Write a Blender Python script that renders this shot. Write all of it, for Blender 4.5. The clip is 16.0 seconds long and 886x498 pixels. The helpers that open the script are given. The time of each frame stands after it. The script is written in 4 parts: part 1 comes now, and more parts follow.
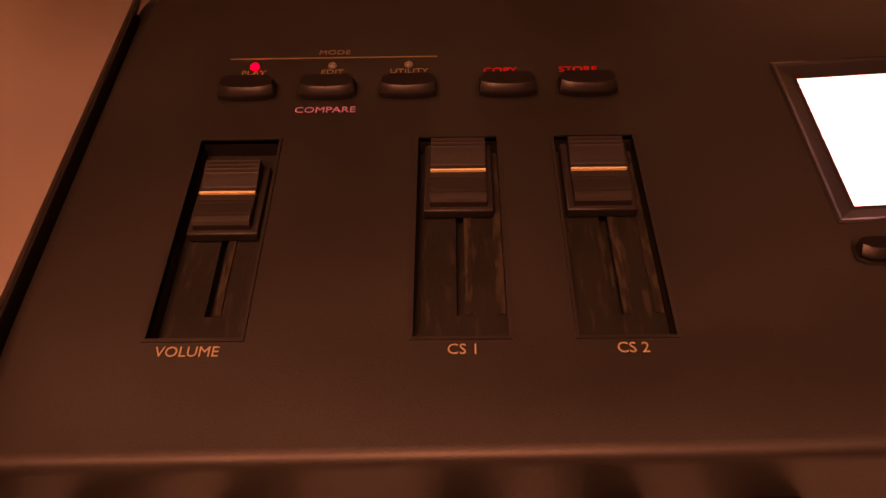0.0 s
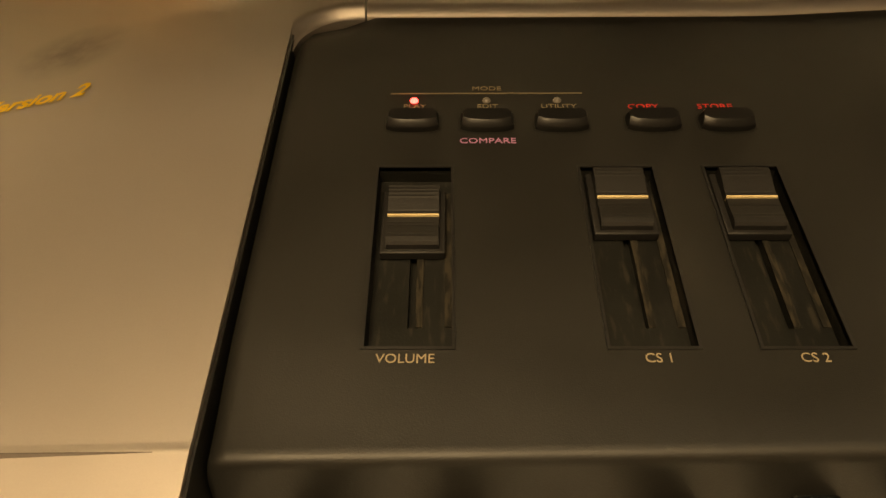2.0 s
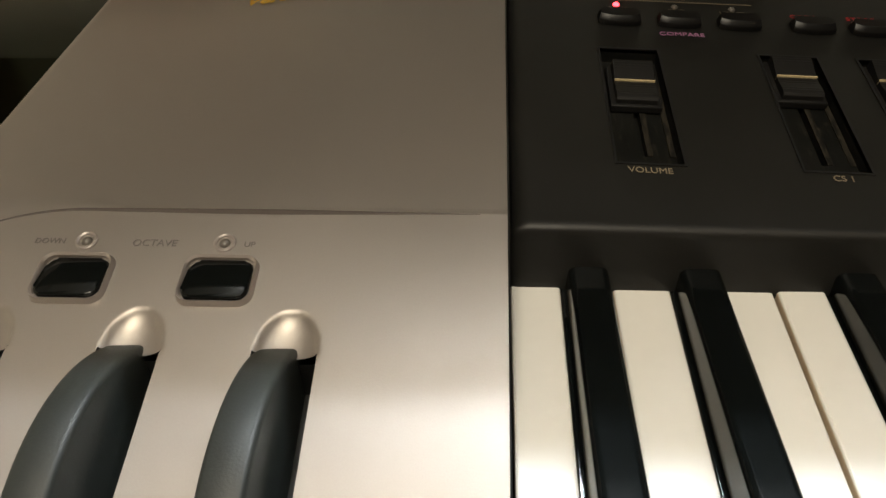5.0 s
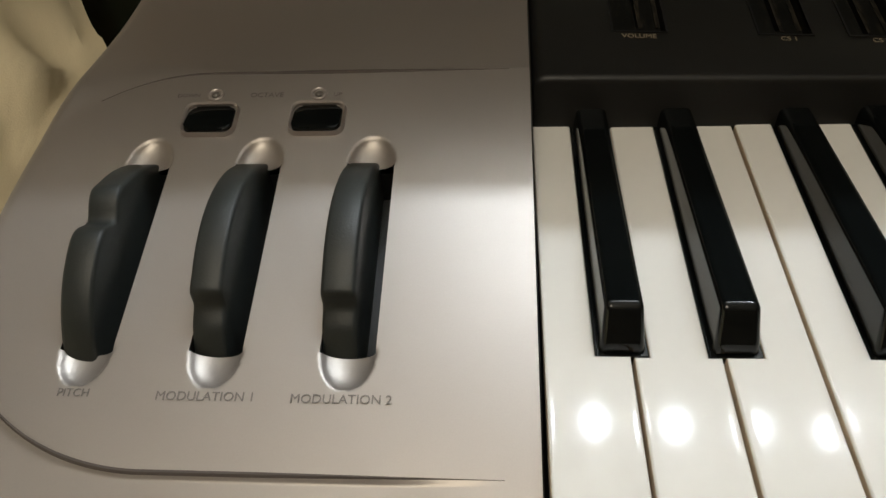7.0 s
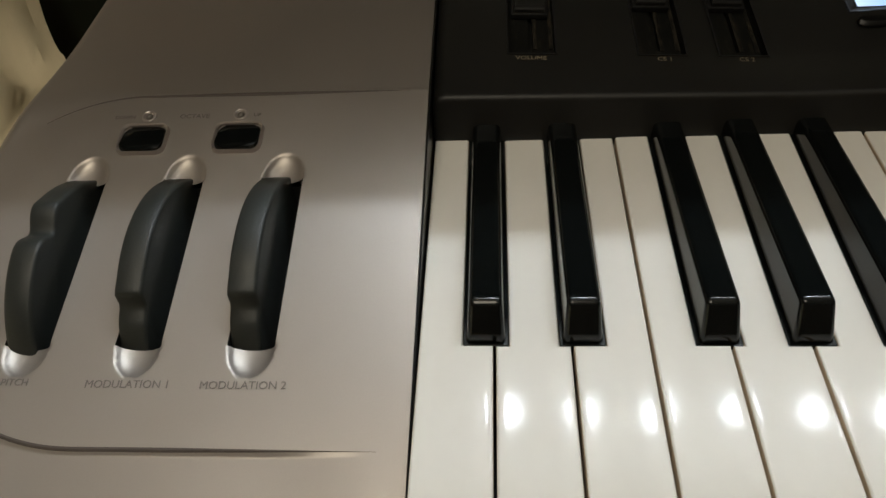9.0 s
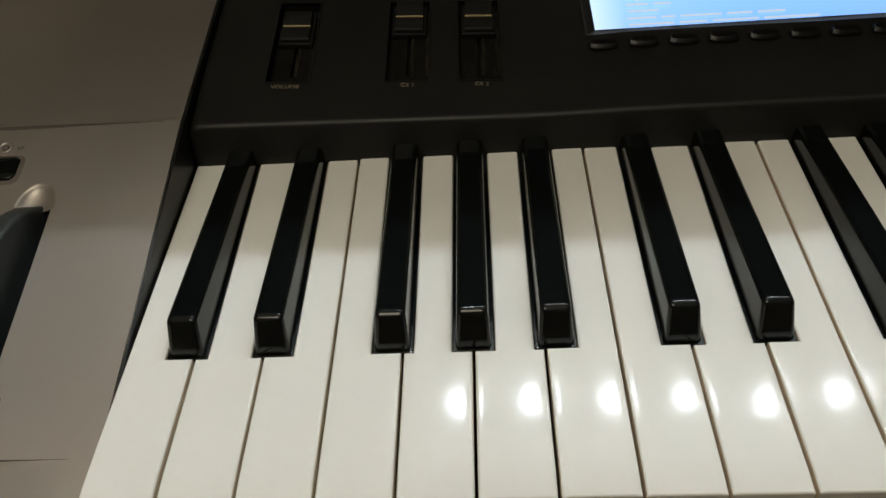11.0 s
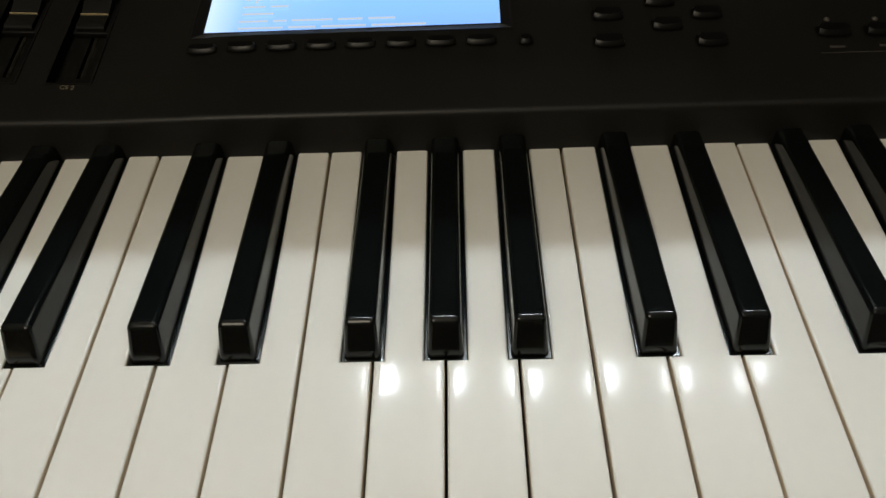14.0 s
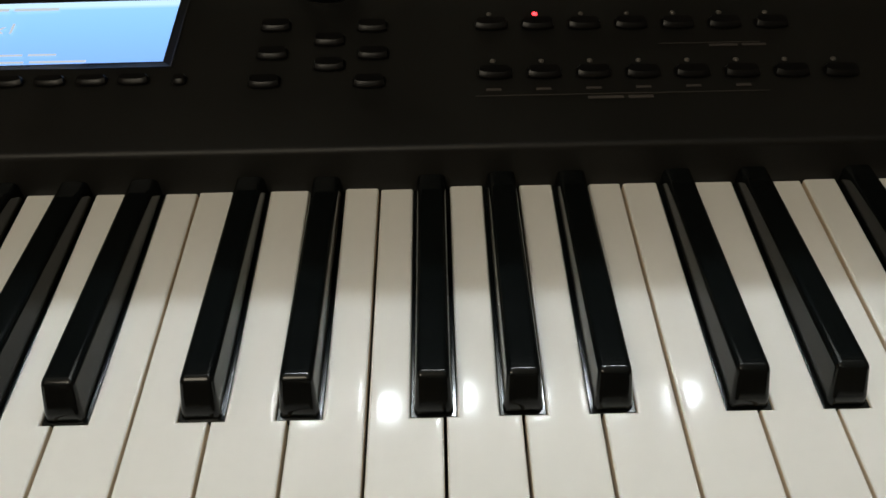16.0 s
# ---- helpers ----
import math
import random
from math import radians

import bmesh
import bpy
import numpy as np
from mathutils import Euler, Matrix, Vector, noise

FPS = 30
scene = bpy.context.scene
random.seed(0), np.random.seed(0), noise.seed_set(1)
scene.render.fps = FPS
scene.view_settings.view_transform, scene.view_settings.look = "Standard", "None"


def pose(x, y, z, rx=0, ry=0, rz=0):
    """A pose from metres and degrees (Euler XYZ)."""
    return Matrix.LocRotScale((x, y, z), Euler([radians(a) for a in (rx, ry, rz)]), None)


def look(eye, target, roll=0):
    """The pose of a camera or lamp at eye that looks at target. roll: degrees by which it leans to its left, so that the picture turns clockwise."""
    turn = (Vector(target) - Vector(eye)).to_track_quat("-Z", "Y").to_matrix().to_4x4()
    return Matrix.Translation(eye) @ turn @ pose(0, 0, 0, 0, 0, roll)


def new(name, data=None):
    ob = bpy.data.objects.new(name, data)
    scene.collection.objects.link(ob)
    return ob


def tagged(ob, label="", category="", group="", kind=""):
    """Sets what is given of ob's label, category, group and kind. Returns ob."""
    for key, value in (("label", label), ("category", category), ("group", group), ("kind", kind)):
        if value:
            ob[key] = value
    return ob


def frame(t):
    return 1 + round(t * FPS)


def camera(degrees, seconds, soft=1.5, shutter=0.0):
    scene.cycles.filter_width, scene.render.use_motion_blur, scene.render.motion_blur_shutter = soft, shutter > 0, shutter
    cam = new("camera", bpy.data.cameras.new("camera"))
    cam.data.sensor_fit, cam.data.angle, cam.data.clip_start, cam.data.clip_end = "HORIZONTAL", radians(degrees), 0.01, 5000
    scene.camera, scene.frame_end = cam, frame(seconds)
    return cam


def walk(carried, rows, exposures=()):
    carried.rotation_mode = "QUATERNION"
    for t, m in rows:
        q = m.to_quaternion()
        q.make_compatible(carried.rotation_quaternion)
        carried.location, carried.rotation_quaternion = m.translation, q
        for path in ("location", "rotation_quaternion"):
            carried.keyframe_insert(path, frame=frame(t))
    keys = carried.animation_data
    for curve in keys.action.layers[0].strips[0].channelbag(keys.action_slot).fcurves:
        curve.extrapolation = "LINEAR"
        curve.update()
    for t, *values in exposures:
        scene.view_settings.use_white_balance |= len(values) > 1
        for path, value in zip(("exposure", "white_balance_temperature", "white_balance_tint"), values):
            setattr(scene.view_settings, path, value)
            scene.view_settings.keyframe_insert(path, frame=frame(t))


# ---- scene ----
cam = camera(62.0, 16.0)
# seconds, stops, kelvin, tint
EXPOSURES = [
    (0.0, 1.90, 30000, 123),
    (0.5, 2.20, 60000, 140),
    (1.0, 2.40, 17000, 54),
    (1.5, 2.46, 10600, 16),
    (2.5, 2.44, 8900, 5),
    (3.5, 2.53, 7150, 9),
    (4.5, 2.03, 6000, 7),
    (5.2, 1.27, 5700, 4),
    (7.5, 0.50, 5650, 5),
    (8.2, 0.41, 5650, 5),
    (10.5, 0.32, 5650, 2),
    (16.0, 0.28, 5700, 3),
]
PATH = [
    (0, (0.097, 0.091, 0.13), (-0.021, 1.507, -1.277), -5.9),
    (0.5, (0.082, 0.08, 0.135), (-0.025, 1.517, -1.252), -4.9),
    (1, (0.071, 0.074, 0.139), (-0.038, 1.527, -1.231), -4.5),
    (1.5, (0.061, 0.077, 0.142), (-0.048, 1.541, -1.216), -5.0),
    (2, (0.055, 0.078, 0.14), (-0.041, 1.559, -1.201), -4.6),
    (2.5, (0.037, 0.078, 0.142), (-0.026, 1.557, -1.203), -3.0),
    (3, (0.021, 0.076, 0.146), (-0.041, 1.559, -1.194), -3.0),
    (3.5, (0.01, 0.066, 0.155), (-0.057, 1.568, -1.165), -2.8),
    (4, (0.002, 0.048, 0.157), (-0.072, 1.566, -1.144), -2.7),
    (4.5, (0.001, 0.028, 0.149), (-0.1, 1.548, -1.147), -2.9),
    (5, (-0.007, 0.007, 0.141), (-0.117, 1.498, -1.188), -1.9),
    (5.2, (-0.013, -0.003, 0.143), (-0.123, 1.463, -1.212), -2.0),
    (7.3, (-0.011, -0.07, 0.164), (-0.158, 1.321, -1.266), -4.5),
    (7.5, (-0.008, -0.072, 0.167), (-0.149, 1.322, -1.26), -4.6),
    (8, (0.001, -0.079, 0.17), (-0.151, 1.318, -1.253), -4.9),
    (8.2, (0.005, -0.079, 0.173), (-0.136, 1.298, -1.271), -4.4),
    (10.5, (0.093, -0.092, 0.195), (-0.064, 1.277, -1.255), -7.0),
    (11, (0.123, -0.09, 0.2), (0.005, 1.271, -1.26), -5.8),
    (11.5, (0.141, -0.096, 0.206), (0.052, 1.257, -1.265), -4.6),
    (12, (0.181, -0.089, 0.21), (0.091, 1.235, -1.285), -5.0),
    (12.5, (0.206, -0.086, 0.209), (0.158, 1.235, -1.292), -3.1),
    (13, (0.232, -0.084, 0.206), (0.183, 1.224, -1.306), -2.8),
    (13.5, (0.256, -0.08, 0.207), (0.213, 1.214, -1.318), -2.8),
    (14, (0.288, -0.076, 0.202), (0.236, 1.225, -1.316), -3.0),
    (14.5, (0.321, -0.071, 0.202), (0.283, 1.227, -1.318), -2.4),
    (15, (0.356, -0.071, 0.203), (0.324, 1.244, -1.303), -2.2),
    (15.5, (0.384, -0.069, 0.2), (0.375, 1.267, -1.288), -1.0),
    (16, (0.423, -0.06, 0.197), (0.427, 1.28, -1.288), -1.1),
]
walk(cam, [(t, look(eye, target, roll)) for t, eye, target, roll in PATH], EXPOSURES)

# ---- exposure rows belong to walk above; world and lamps ----
world = bpy.data.worlds.new("world")
scene.world = world
world.use_nodes = True
world.node_tree.nodes["Background"].inputs["Color"].default_value = (0.9, 0.75, 0.6, 1)
world.node_tree.nodes["Background"].inputs["Strength"].default_value = 0.02

# a row of ceiling spots behind the instrument and an added, unseen warm fill over the player
LAMPS = [("bulb_light", (0.04 + 0.213 * i, 1.02, 1.65), 0.033, 7.5 if i < 3 else 5.5, (1.0, 0.98, 0.95)) for i in range(6)]
LAMPS += [("fill_light", (-0.12, -0.42, 1.40), 0.30, 17.0, (1.0, 0.80, 0.57))]
for lname, lloc, lrad, lpow, lcol in LAMPS:
    ld = bpy.data.lights.new(lname, "POINT")
    ld.energy, ld.shadow_soft_size, ld.color = lpow, lrad, lcol
    new(lname, ld).location = lloc


# ---- materials ----
def node_mat(name):
    m = bpy.data.materials.new(name)
    m.use_nodes = True
    nt = m.node_tree
    return m, nt, nt.nodes["Principled BSDF"]


def surface(name, color, rough, metal=0.0, vary=0.12, grain=900.0, bump=0.05, blotch=14.0, coat=0.0, rvary=0.12, spec=0.5, dust=None):
    """A painted or moulded surface with blotches, fine grain and relief."""
    m, nt, b = node_mat(name)
    tc = nt.nodes.new("ShaderNodeTexCoord")
    big = nt.nodes.new("ShaderNodeTexNoise")
    big.inputs["Scale"].default_value, big.inputs["Detail"].default_value = blotch, 5
    fine = nt.nodes.new("ShaderNodeTexNoise")
    fine.inputs["Scale"].default_value, fine.inputs["Detail"].default_value = grain, 3
    nt.links.new(tc.outputs["Object"], big.inputs["Vector"])
    nt.links.new(tc.outputs["Object"], fine.inputs["Vector"])
    mix = nt.nodes.new("ShaderNodeMix")
    mix.data_type = "RGBA"
    mix.inputs["A"].default_value = (*[c * (1 - vary) for c in color], 1)
    mix.inputs["B"].default_value = (*[min(1, c * (1 + vary)) for c in color], 1)
    both = nt.nodes.new("ShaderNodeMath")
    both.operation = "MULTIPLY_ADD"
    nt.links.new(fine.outputs["Fac"], both.inputs[0])
    both.inputs[1].default_value = 0.6
    half = nt.nodes.new("ShaderNodeMath")
    half.operation = "MULTIPLY"
    half.inputs[1].default_value = 0.4
    nt.links.new(big.outputs["Fac"], half.inputs[0])
    nt.links.new(half.outputs[0], both.inputs[2])
    nt.links.new(both.outputs[0], mix.inputs["Factor"])
    out = mix.outputs["Result"]
    if dust:
        ramp = nt.nodes.new("ShaderNodeValToRGB")
        ramp.color_ramp.elements[0].position, ramp.color_ramp.elements[1].position = dust[1], dust[1] + 0.12
        spots = nt.nodes.new("ShaderNodeTexNoise")
        spots.inputs["Scale"].default_value, spots.inputs["Detail"].default_value = dust[2], 6
        mp = nt.nodes.new("ShaderNodeMapping")
        mp.inputs["Scale"].default_value = (1.0, 0.16, 1.0)
        nt.links.new(tc.outputs["Object"], mp.inputs["Vector"])
        nt.links.new(mp.outputs["Vector"], spots.inputs["Vector"])
        nt.links.new(spots.outputs["Fac"], ramp.inputs["Fac"])
        dm = nt.nodes.new("ShaderNodeMix")
        dm.data_type = "RGBA"
        dm.inputs["B"].default_value = (*dust[0], 1)
        nt.links.new(ramp.outputs["Color"], dm.inputs["Factor"])
        nt.links.new(out, dm.inputs["A"])
        out = dm.outputs["Result"]
    nt.links.new(out, b.inputs["Base Color"])
    rr = nt.nodes.new("ShaderNodeMapRange")
    rr.inputs["To Min"].default_value, rr.inputs["To Max"].default_value = max(0.02, rough - rvary), min(1, rough + rvary)
    nt.links.new(big.outputs["Fac"], rr.inputs["Value"])
    nt.links.new(rr.outputs["Result"], b.inputs["Roughness"])
    b.inputs["Metallic"].default_value = metal
    b.inputs["Coat Weight"].default_value = coat
    b.inputs["Specular IOR Level"].default_value = spec
    bp = nt.nodes.new("ShaderNodeBump")
    bp.inputs["Strength"].default_value, bp.inputs["Distance"].default_value = bump, 0.0005
    nt.links.new(fine.outputs["Fac"], bp.inputs["Height"])
    nt.links.new(bp.outputs["Normal"], b.inputs["Normal"])
    return m


def glow(name, color, strength):
    m, nt, b = node_mat(name)
    b.inputs["Base Color"].default_value = (*[c * 0.5 for c in color], 1)
    b.inputs["Emission Color"].default_value = (*color, 1)
    b.inputs["Emission Strength"].default_value = strength
    b.inputs["Roughness"].default_value = 0.25
    return m


SILVER = surface("silver_paint", (0.42, 0.388, 0.358), 0.42, 0.75, 0.07, 2600, 0.05, 9)


def add_smudge(m, centre, reach, dark):
    """A rubbed dirty patch on the paint."""
    nt = m.node_tree
    b = nt.nodes["Principled BSDF"]
    src = b.inputs["Base Color"].links[0].from_socket
    tc = nt.nodes.new("ShaderNodeTexCoord")
    mp = nt.nodes.new("ShaderNodeMapping")
    mp.inputs["Location"].default_value = [-c / r for c, r in zip(centre, reach)]
    mp.inputs["Scale"].default_value = [1 / r for r in reach]
    nt.links.new(tc.outputs["Object"], mp.inputs["Vector"])
    gr = nt.nodes.new("ShaderNodeTexGradient")
    gr.gradient_type = "SPHERICAL"
    nt.links.new(mp.outputs["Vector"], gr.inputs["Vector"])
    no = nt.nodes.new("ShaderNodeTexNoise")
    no.inputs["Scale"].default_value, no.inputs["Detail"].default_value = 160, 4
    nt.links.new(tc.outputs["Object"], no.inputs["Vector"])
    mu = nt.nodes.new("ShaderNodeMath")
    mu.operation = "MULTIPLY"
    nt.links.new(gr.outputs["Fac"], mu.inputs[0])
    nt.links.new(no.outputs["Fac"], mu.inputs[1])
    mx = nt.nodes.new("ShaderNodeMix")
    mx.data_type = "RGBA"
    mx.inputs["B"].default_value = (*dark, 1)
    nt.links.new(mu.outputs[0], mx.inputs["Factor"])
    nt.links.new(src, mx.inputs["A"])
    nt.links.new(mx.outputs["Result"], b.inputs["Base Color"])


add_smudge(SILVER, (-0.079, 0.306, 0.027), (0.022, 0.018, 0.03), (0.05, 0.04, 0.05))
SILVER_TRIM = surface("silver_trim", (0.42, 0.38, 0.36), 0.33, 0.45, 0.05, 2000, 0.04, 20)
PANEL = surface("black_panel_paint", (0.0096, 0.0095, 0.0083), 0.47, 0.0, 0.45, 2600, 0.12, 25, spec=0.42)
BLACK = surface("black_plastic", (0.012, 0.012, 0.012), 0.35, 0.0, 0.25, 1500, 0.08, 40)
CAP = surface("button_cap_plastic", (0.006, 0.006, 0.006), 0.32, 0.0, 0.2, 1200, 0.03, 50, rvary=0.06, spec=0.24)
GLOSS = surface("gloss_black_plastic", (0.004, 0.005, 0.005), 0.10, 0.0, 0.2, 700, 0.006, 60, rvary=0.04, spec=0.36)
WELL = surface("slot_interior_plastic", (0.0062, 0.0066, 0.0058), 0.45, 0.0, 0.3, 1500, 0.1, 60, spec=0.30, dust=((0.020, 0.018, 0.014), 0.56, 700.0))
FELT = surface("dusty_felt", (0.012, 0.0115, 0.010), 0.9, 0.0, 0.3, 1400, 0.2, 60, spec=0.1, dust=((0.032, 0.028, 0.021), 0.45, 900.0))
RUBBER = surface("wheel_rubber", (0.019, 0.022, 0.020), 0.48, 0.0, 0.2, 1600, 0.12, 50)
KNOB = surface("slider_knob_plastic", (0.010, 0.0098, 0.0096), 0.48, 0.0, 0.2, 1200, 0.06, 60, spec=0.36)
IVORY = surface("white_key_plastic", (0.80, 0.79, 0.75), 0.085, 0.0, 0.03, 260, 0.010, 18, rvary=0.03, spec=0.125)
CREAM_SIDE = surface("key_core_plastic", (0.72, 0.62, 0.47), 0.4, 0.0, 0.08, 700, 0.05, 30)
SOFT_BEIGE = surface("dark_beige_print", (0.16, 0.13, 0.085), 0.6, 0, 0.06)
BEIGE = surface("beige_print", (0.30, 0.25, 0.168), 0.6, 0, 0.06)
YELLOW_LINE = surface("cream_index_line", (0.66, 0.55, 0.32), 0.5, 0, 0.05)
GREY_INK = surface("grey_print", (0.19, 0.175, 0.165), 0.6, 0, 0.06)
RED_INK = surface("red_print", (0.55, 0.03, 0.03), 0.6, 0, 0.05)
VIOLET_INK = surface("violet_print", (0.42, 0.20, 0.36), 0.6, 0, 0.05)
GOLD_INK = surface("gold_yellow_print", (0.78, 0.50, 0.04), 0.5, 0.0, 0.08)
# brown-black that stands for the shade in the shell's creases
CREASE_SHADE = surface("crease_shade", (0.085, 0.070, 0.062), 0.7, 0, 0.1)
DIM_INK = surface("dim_grey_print", (0.075, 0.066, 0.06), 0.6, 0, 0.06)
LED_RED = glow("lit_red_led", (1.0, 0.030, 0.035), 4.0)
LED_OFF = surface("unlit_led_lens", (0.13, 0.118, 0.105), 0.3, 0, 0.08)
WALL = surface("cream_wallpaper", (0.74, 0.66, 0.47), 0.85, 0, 0.1, 160, 0.5, 7)
# for the unseen walls: dark only to lower the light they bounce back
DARK_WALL = surface("dark_unseen_wall", (0.12, 0.09, 0.063), 0.85, 0, 0.1, 160, 0.3, 5)
CEIL = surface("white_ceiling_paint", (0.62, 0.59, 0.53), 0.9, 0, 0.04, 200, 0.2, 3)
FLOOR = surface("brown_floor_boards", (0.20, 0.12, 0.07), 0.5, 0, 0.2, 120, 0.2, 4)
WOOD = surface("brown_door_wood", (0.48, 0.27, 0.115), 0.5, 0, 0.15, 60, 0.1, 5)
DARK_DESK = surface("dark_desk_laminate", (0.03, 0.028, 0.026), 0.5, 0, 0.2, 300, 0.1, 10)
GREEN_GREY = surface("dark_green_grey_casing", (0.024, 0.030, 0.013), 0.7, 0, 0.12, 900, 0.1, 9)
CLOTH = surface("pale_cloth", (0.80, 0.71, 0.49), 0.9, 0, 0.08, 1400, 0.5, 20)
STEEL = surface("black_stand_steel", (0.02, 0.02, 0.02), 0.45, 0.3, 0.1, 800, 0.1, 30)


# ---- building helpers ----
def weigh_normals(me, limit):
    """Normals weighted by face area, so that broad faces stay flat beside their rounded edges."""
    polys = me.polygons
    near = [[] for _ in me.vertices]
    for p in polys:
        for v in p.vertices:
            near[v].append(p.index)
    nrm = [p.normal.copy() for p in polys]
    area = [p.area ** 1.5 for p in polys]
    low = math.cos(limit)
    out = []
    for p in polys:
        for v in p.vertices:
            n = Vector((0, 0, 0))
            for q in near[v]:
                if nrm[q].dot(nrm[p.index]) > low:
                    n += nrm[q] * area[q]
            out.append(n.normalized() if n.length > 0 else nrm[p.index])
    me.normals_split_custom_set(out)


def mesh_from(bm, name, smooth=35, weigh=False):
    bmesh.ops.recalc_face_normals(bm, faces=bm.faces)
    for f in bm.faces:
        f.smooth = smooth > 0
    if smooth:
        lim = radians(smooth)
        for e in bm.edges:
            if len(e.link_faces) == 2 and e.calc_face_angle(0) > lim:
                e.smooth = False
    me = bpy.data.meshes.new(name)
    bm.to_mesh(me)
    bm.free()
    if weigh:
        weigh_normals(me, radians(60))
    return me


def link(name, me, mat, parent=None, label=""):
    if mat and not me.materials:
        me.materials.append(mat)
    ob = new(name, me)
    if parent is not None:
        ob.parent = parent
        if parent.type == "EMPTY":
            ob.matrix_parent_inverse = parent.matrix_basis.inverted()
    if label:
        ob["label"] = label
    return ob


def part(name, bm, mat, parent, label="", smooth=35):
    return link(name, mesh_from(bm, name, smooth), mat, parent, label)


def box(bm, x0, x1, y0, y1, z0, z1, bevel=0.0, seg=2, m=None):
    r = bmesh.ops.create_cube(bm, size=1)
    vs = r["verts"]
    bmesh.ops.scale(bm, vec=(x1 - x0, y1 - y0, z1 - z0), verts=vs)
    bmesh.ops.translate(bm, vec=((x0 + x1) / 2, (y0 + y1) / 2, (z0 + z1) / 2), verts=vs)
    if bevel:
        es = list({e for v in vs for e in v.link_edges})
        r = bmesh.ops.bevel(bm, geom=es, offset=bevel, segments=seg, profile=0.5, affect="EDGES")
        vs = list({v for f in r["faces"] for v in f.verts} | {v for v in vs if v.is_valid})
    if m is not None:
        bmesh.ops.transform(bm, matrix=m, verts=vs)
    return vs


def prism(bm, outline, z0, z1, bevel=0.0, seg=3, top_only=True):
    """A plate from an outline in x and y."""
    lo = [bm.verts.new((x, y, z0)) for x, y in outline]
    hi = [bm.verts.new((x, y, z1)) for x, y in outline]
    n = len(outline)
    bm.faces.new(hi)
    bm.faces.new(list(reversed(lo)))
    for i in range(n):
        bm.faces.new((lo[i], lo[(i + 1) % n], hi[(i + 1) % n], hi[i]))
    if bevel:
        es = [bm.edges.get((hi[i], hi[(i + 1) % n])) for i in range(n)]
        bmesh.ops.bevel(bm, geom=es, offset=bevel, segments=seg, profile=0.5, affect="EDGES")


def round_rect(w, h, r, n=5):
    pts = []
    for cx, cy, a in ((w / 2 - r, h / 2 - r, 0), (-w / 2 + r, h / 2 - r, 90), (-w / 2 + r, -h / 2 + r, 180), (w / 2 - r, -h / 2 + r, 270)):
        for i in range(n + 1):
            t = radians(a + 90 * i / n)
            pts.append((cx + r * math.cos(t), cy + r * math.sin(t)))
    return pts


def clamp(v, a, b):
    return max(a, min(b, v))


def smoothstep(a, b, v):
    t = clamp((v - a) / (b - a), 0, 1)
    return t * t * (3 - 2 * t)


def panel_z(x, y):
    """Height of the black control panel."""
    side = 0.05 * (0.05 - clamp(x, 0, 0.14)) + 0.0022 * smoothstep(0.14, 0.20, x)
    side -= 0.05 * clamp(x - 0.14, 0, 0.06) * smoothstep(0.252, 0.304, y)
    return 0.0268 + (y - 0.234) * 0.127 + side * (0.35 + 0.65 * smoothstep(0.156, 0.186, y))


def on_panel(x, y, lift=0.0):
    slope = math.degrees(math.atan(0.127))
    lean = math.degrees(math.atan(0.05)) if 0 <= x <= 0.14 else 0
    return pose(x, y, panel_z(x, y) + lift, slope, lean, 0)


# silver cheek: a sloping pad with the wheels, and a flatter upper deck behind a crease
PAD_L, PAD_R, PAD_B, PAD_T = -0.172, 0.10, 0.018, 0.1545
WHEELS = [(-0.1320, -0.1170), (-0.0955, -0.0806), (-0.0594, -0.0442)]
WELL_Y0, WELL_Y1 = 0.0500, 0.1145


def pad_distance(x, y):
    """Distance outside the rounded outline of the wheel pad (negative inside)."""
    r = 0.060 if y > 0.09 else 0.072
    dx = max(PAD_L + r - x, 0)
    dy = max(y - (PAD_T - r), (PAD_B + r) - y, 0)
    if dx > 0 and dy > 0:
        return math.hypot(dx, dy) - r
    return max(dx, dy) - r


def pad_z(y):
    return 0.001 + (y - 0.051) * 0.195


def deck_z(x, y):
    z = 0.0213 + (y - 0.1545) * 0.028
    return z + clamp(0.098 * (y - 0.157), 0, 0.0155) * smoothstep(-0.125, 0.002, x)


def cheek_z(x, y):
    z = pad_z(y)
    d = pad_distance(x, y)
    if y > 0.09:
        soft = 0.0015 + 0.022 * smoothstep(0.095, 0.15, -x)
        z += (deck_z(x, y) - z) * smoothstep(0, soft, d)
    else:
        z -= 0.0011 * smoothstep(0, 0.0022, d) * (1 - smoothstep(-0.045, -0.008, x))
    for x0, x1 in WHEELS:
        cx, rad = (x0 + x1) / 2 + 0.0003, (x1 - x0) / 2 - 0.0002
        for cy, s in ((WELL_Y1, 1), (WELL_Y0, -1)):
            q = ((x - cx) / rad) ** 2 + (((y - cy) * s) / 0.0105) ** 2
            if (y - cy) * s >= -0.0001 and q < 1:
                z -= 0.0031 * (1 - q) ** 0.6
    return z


def on_cheek(x, y, lift=0.0):
    e = 0.002
    slope = math.degrees(math.atan2(cheek_z(x, y + e) - cheek_z(x, y - e), 2 * e))
    return pose(x, y, cheek_z(x, y) + lift, slope, 0, 0)


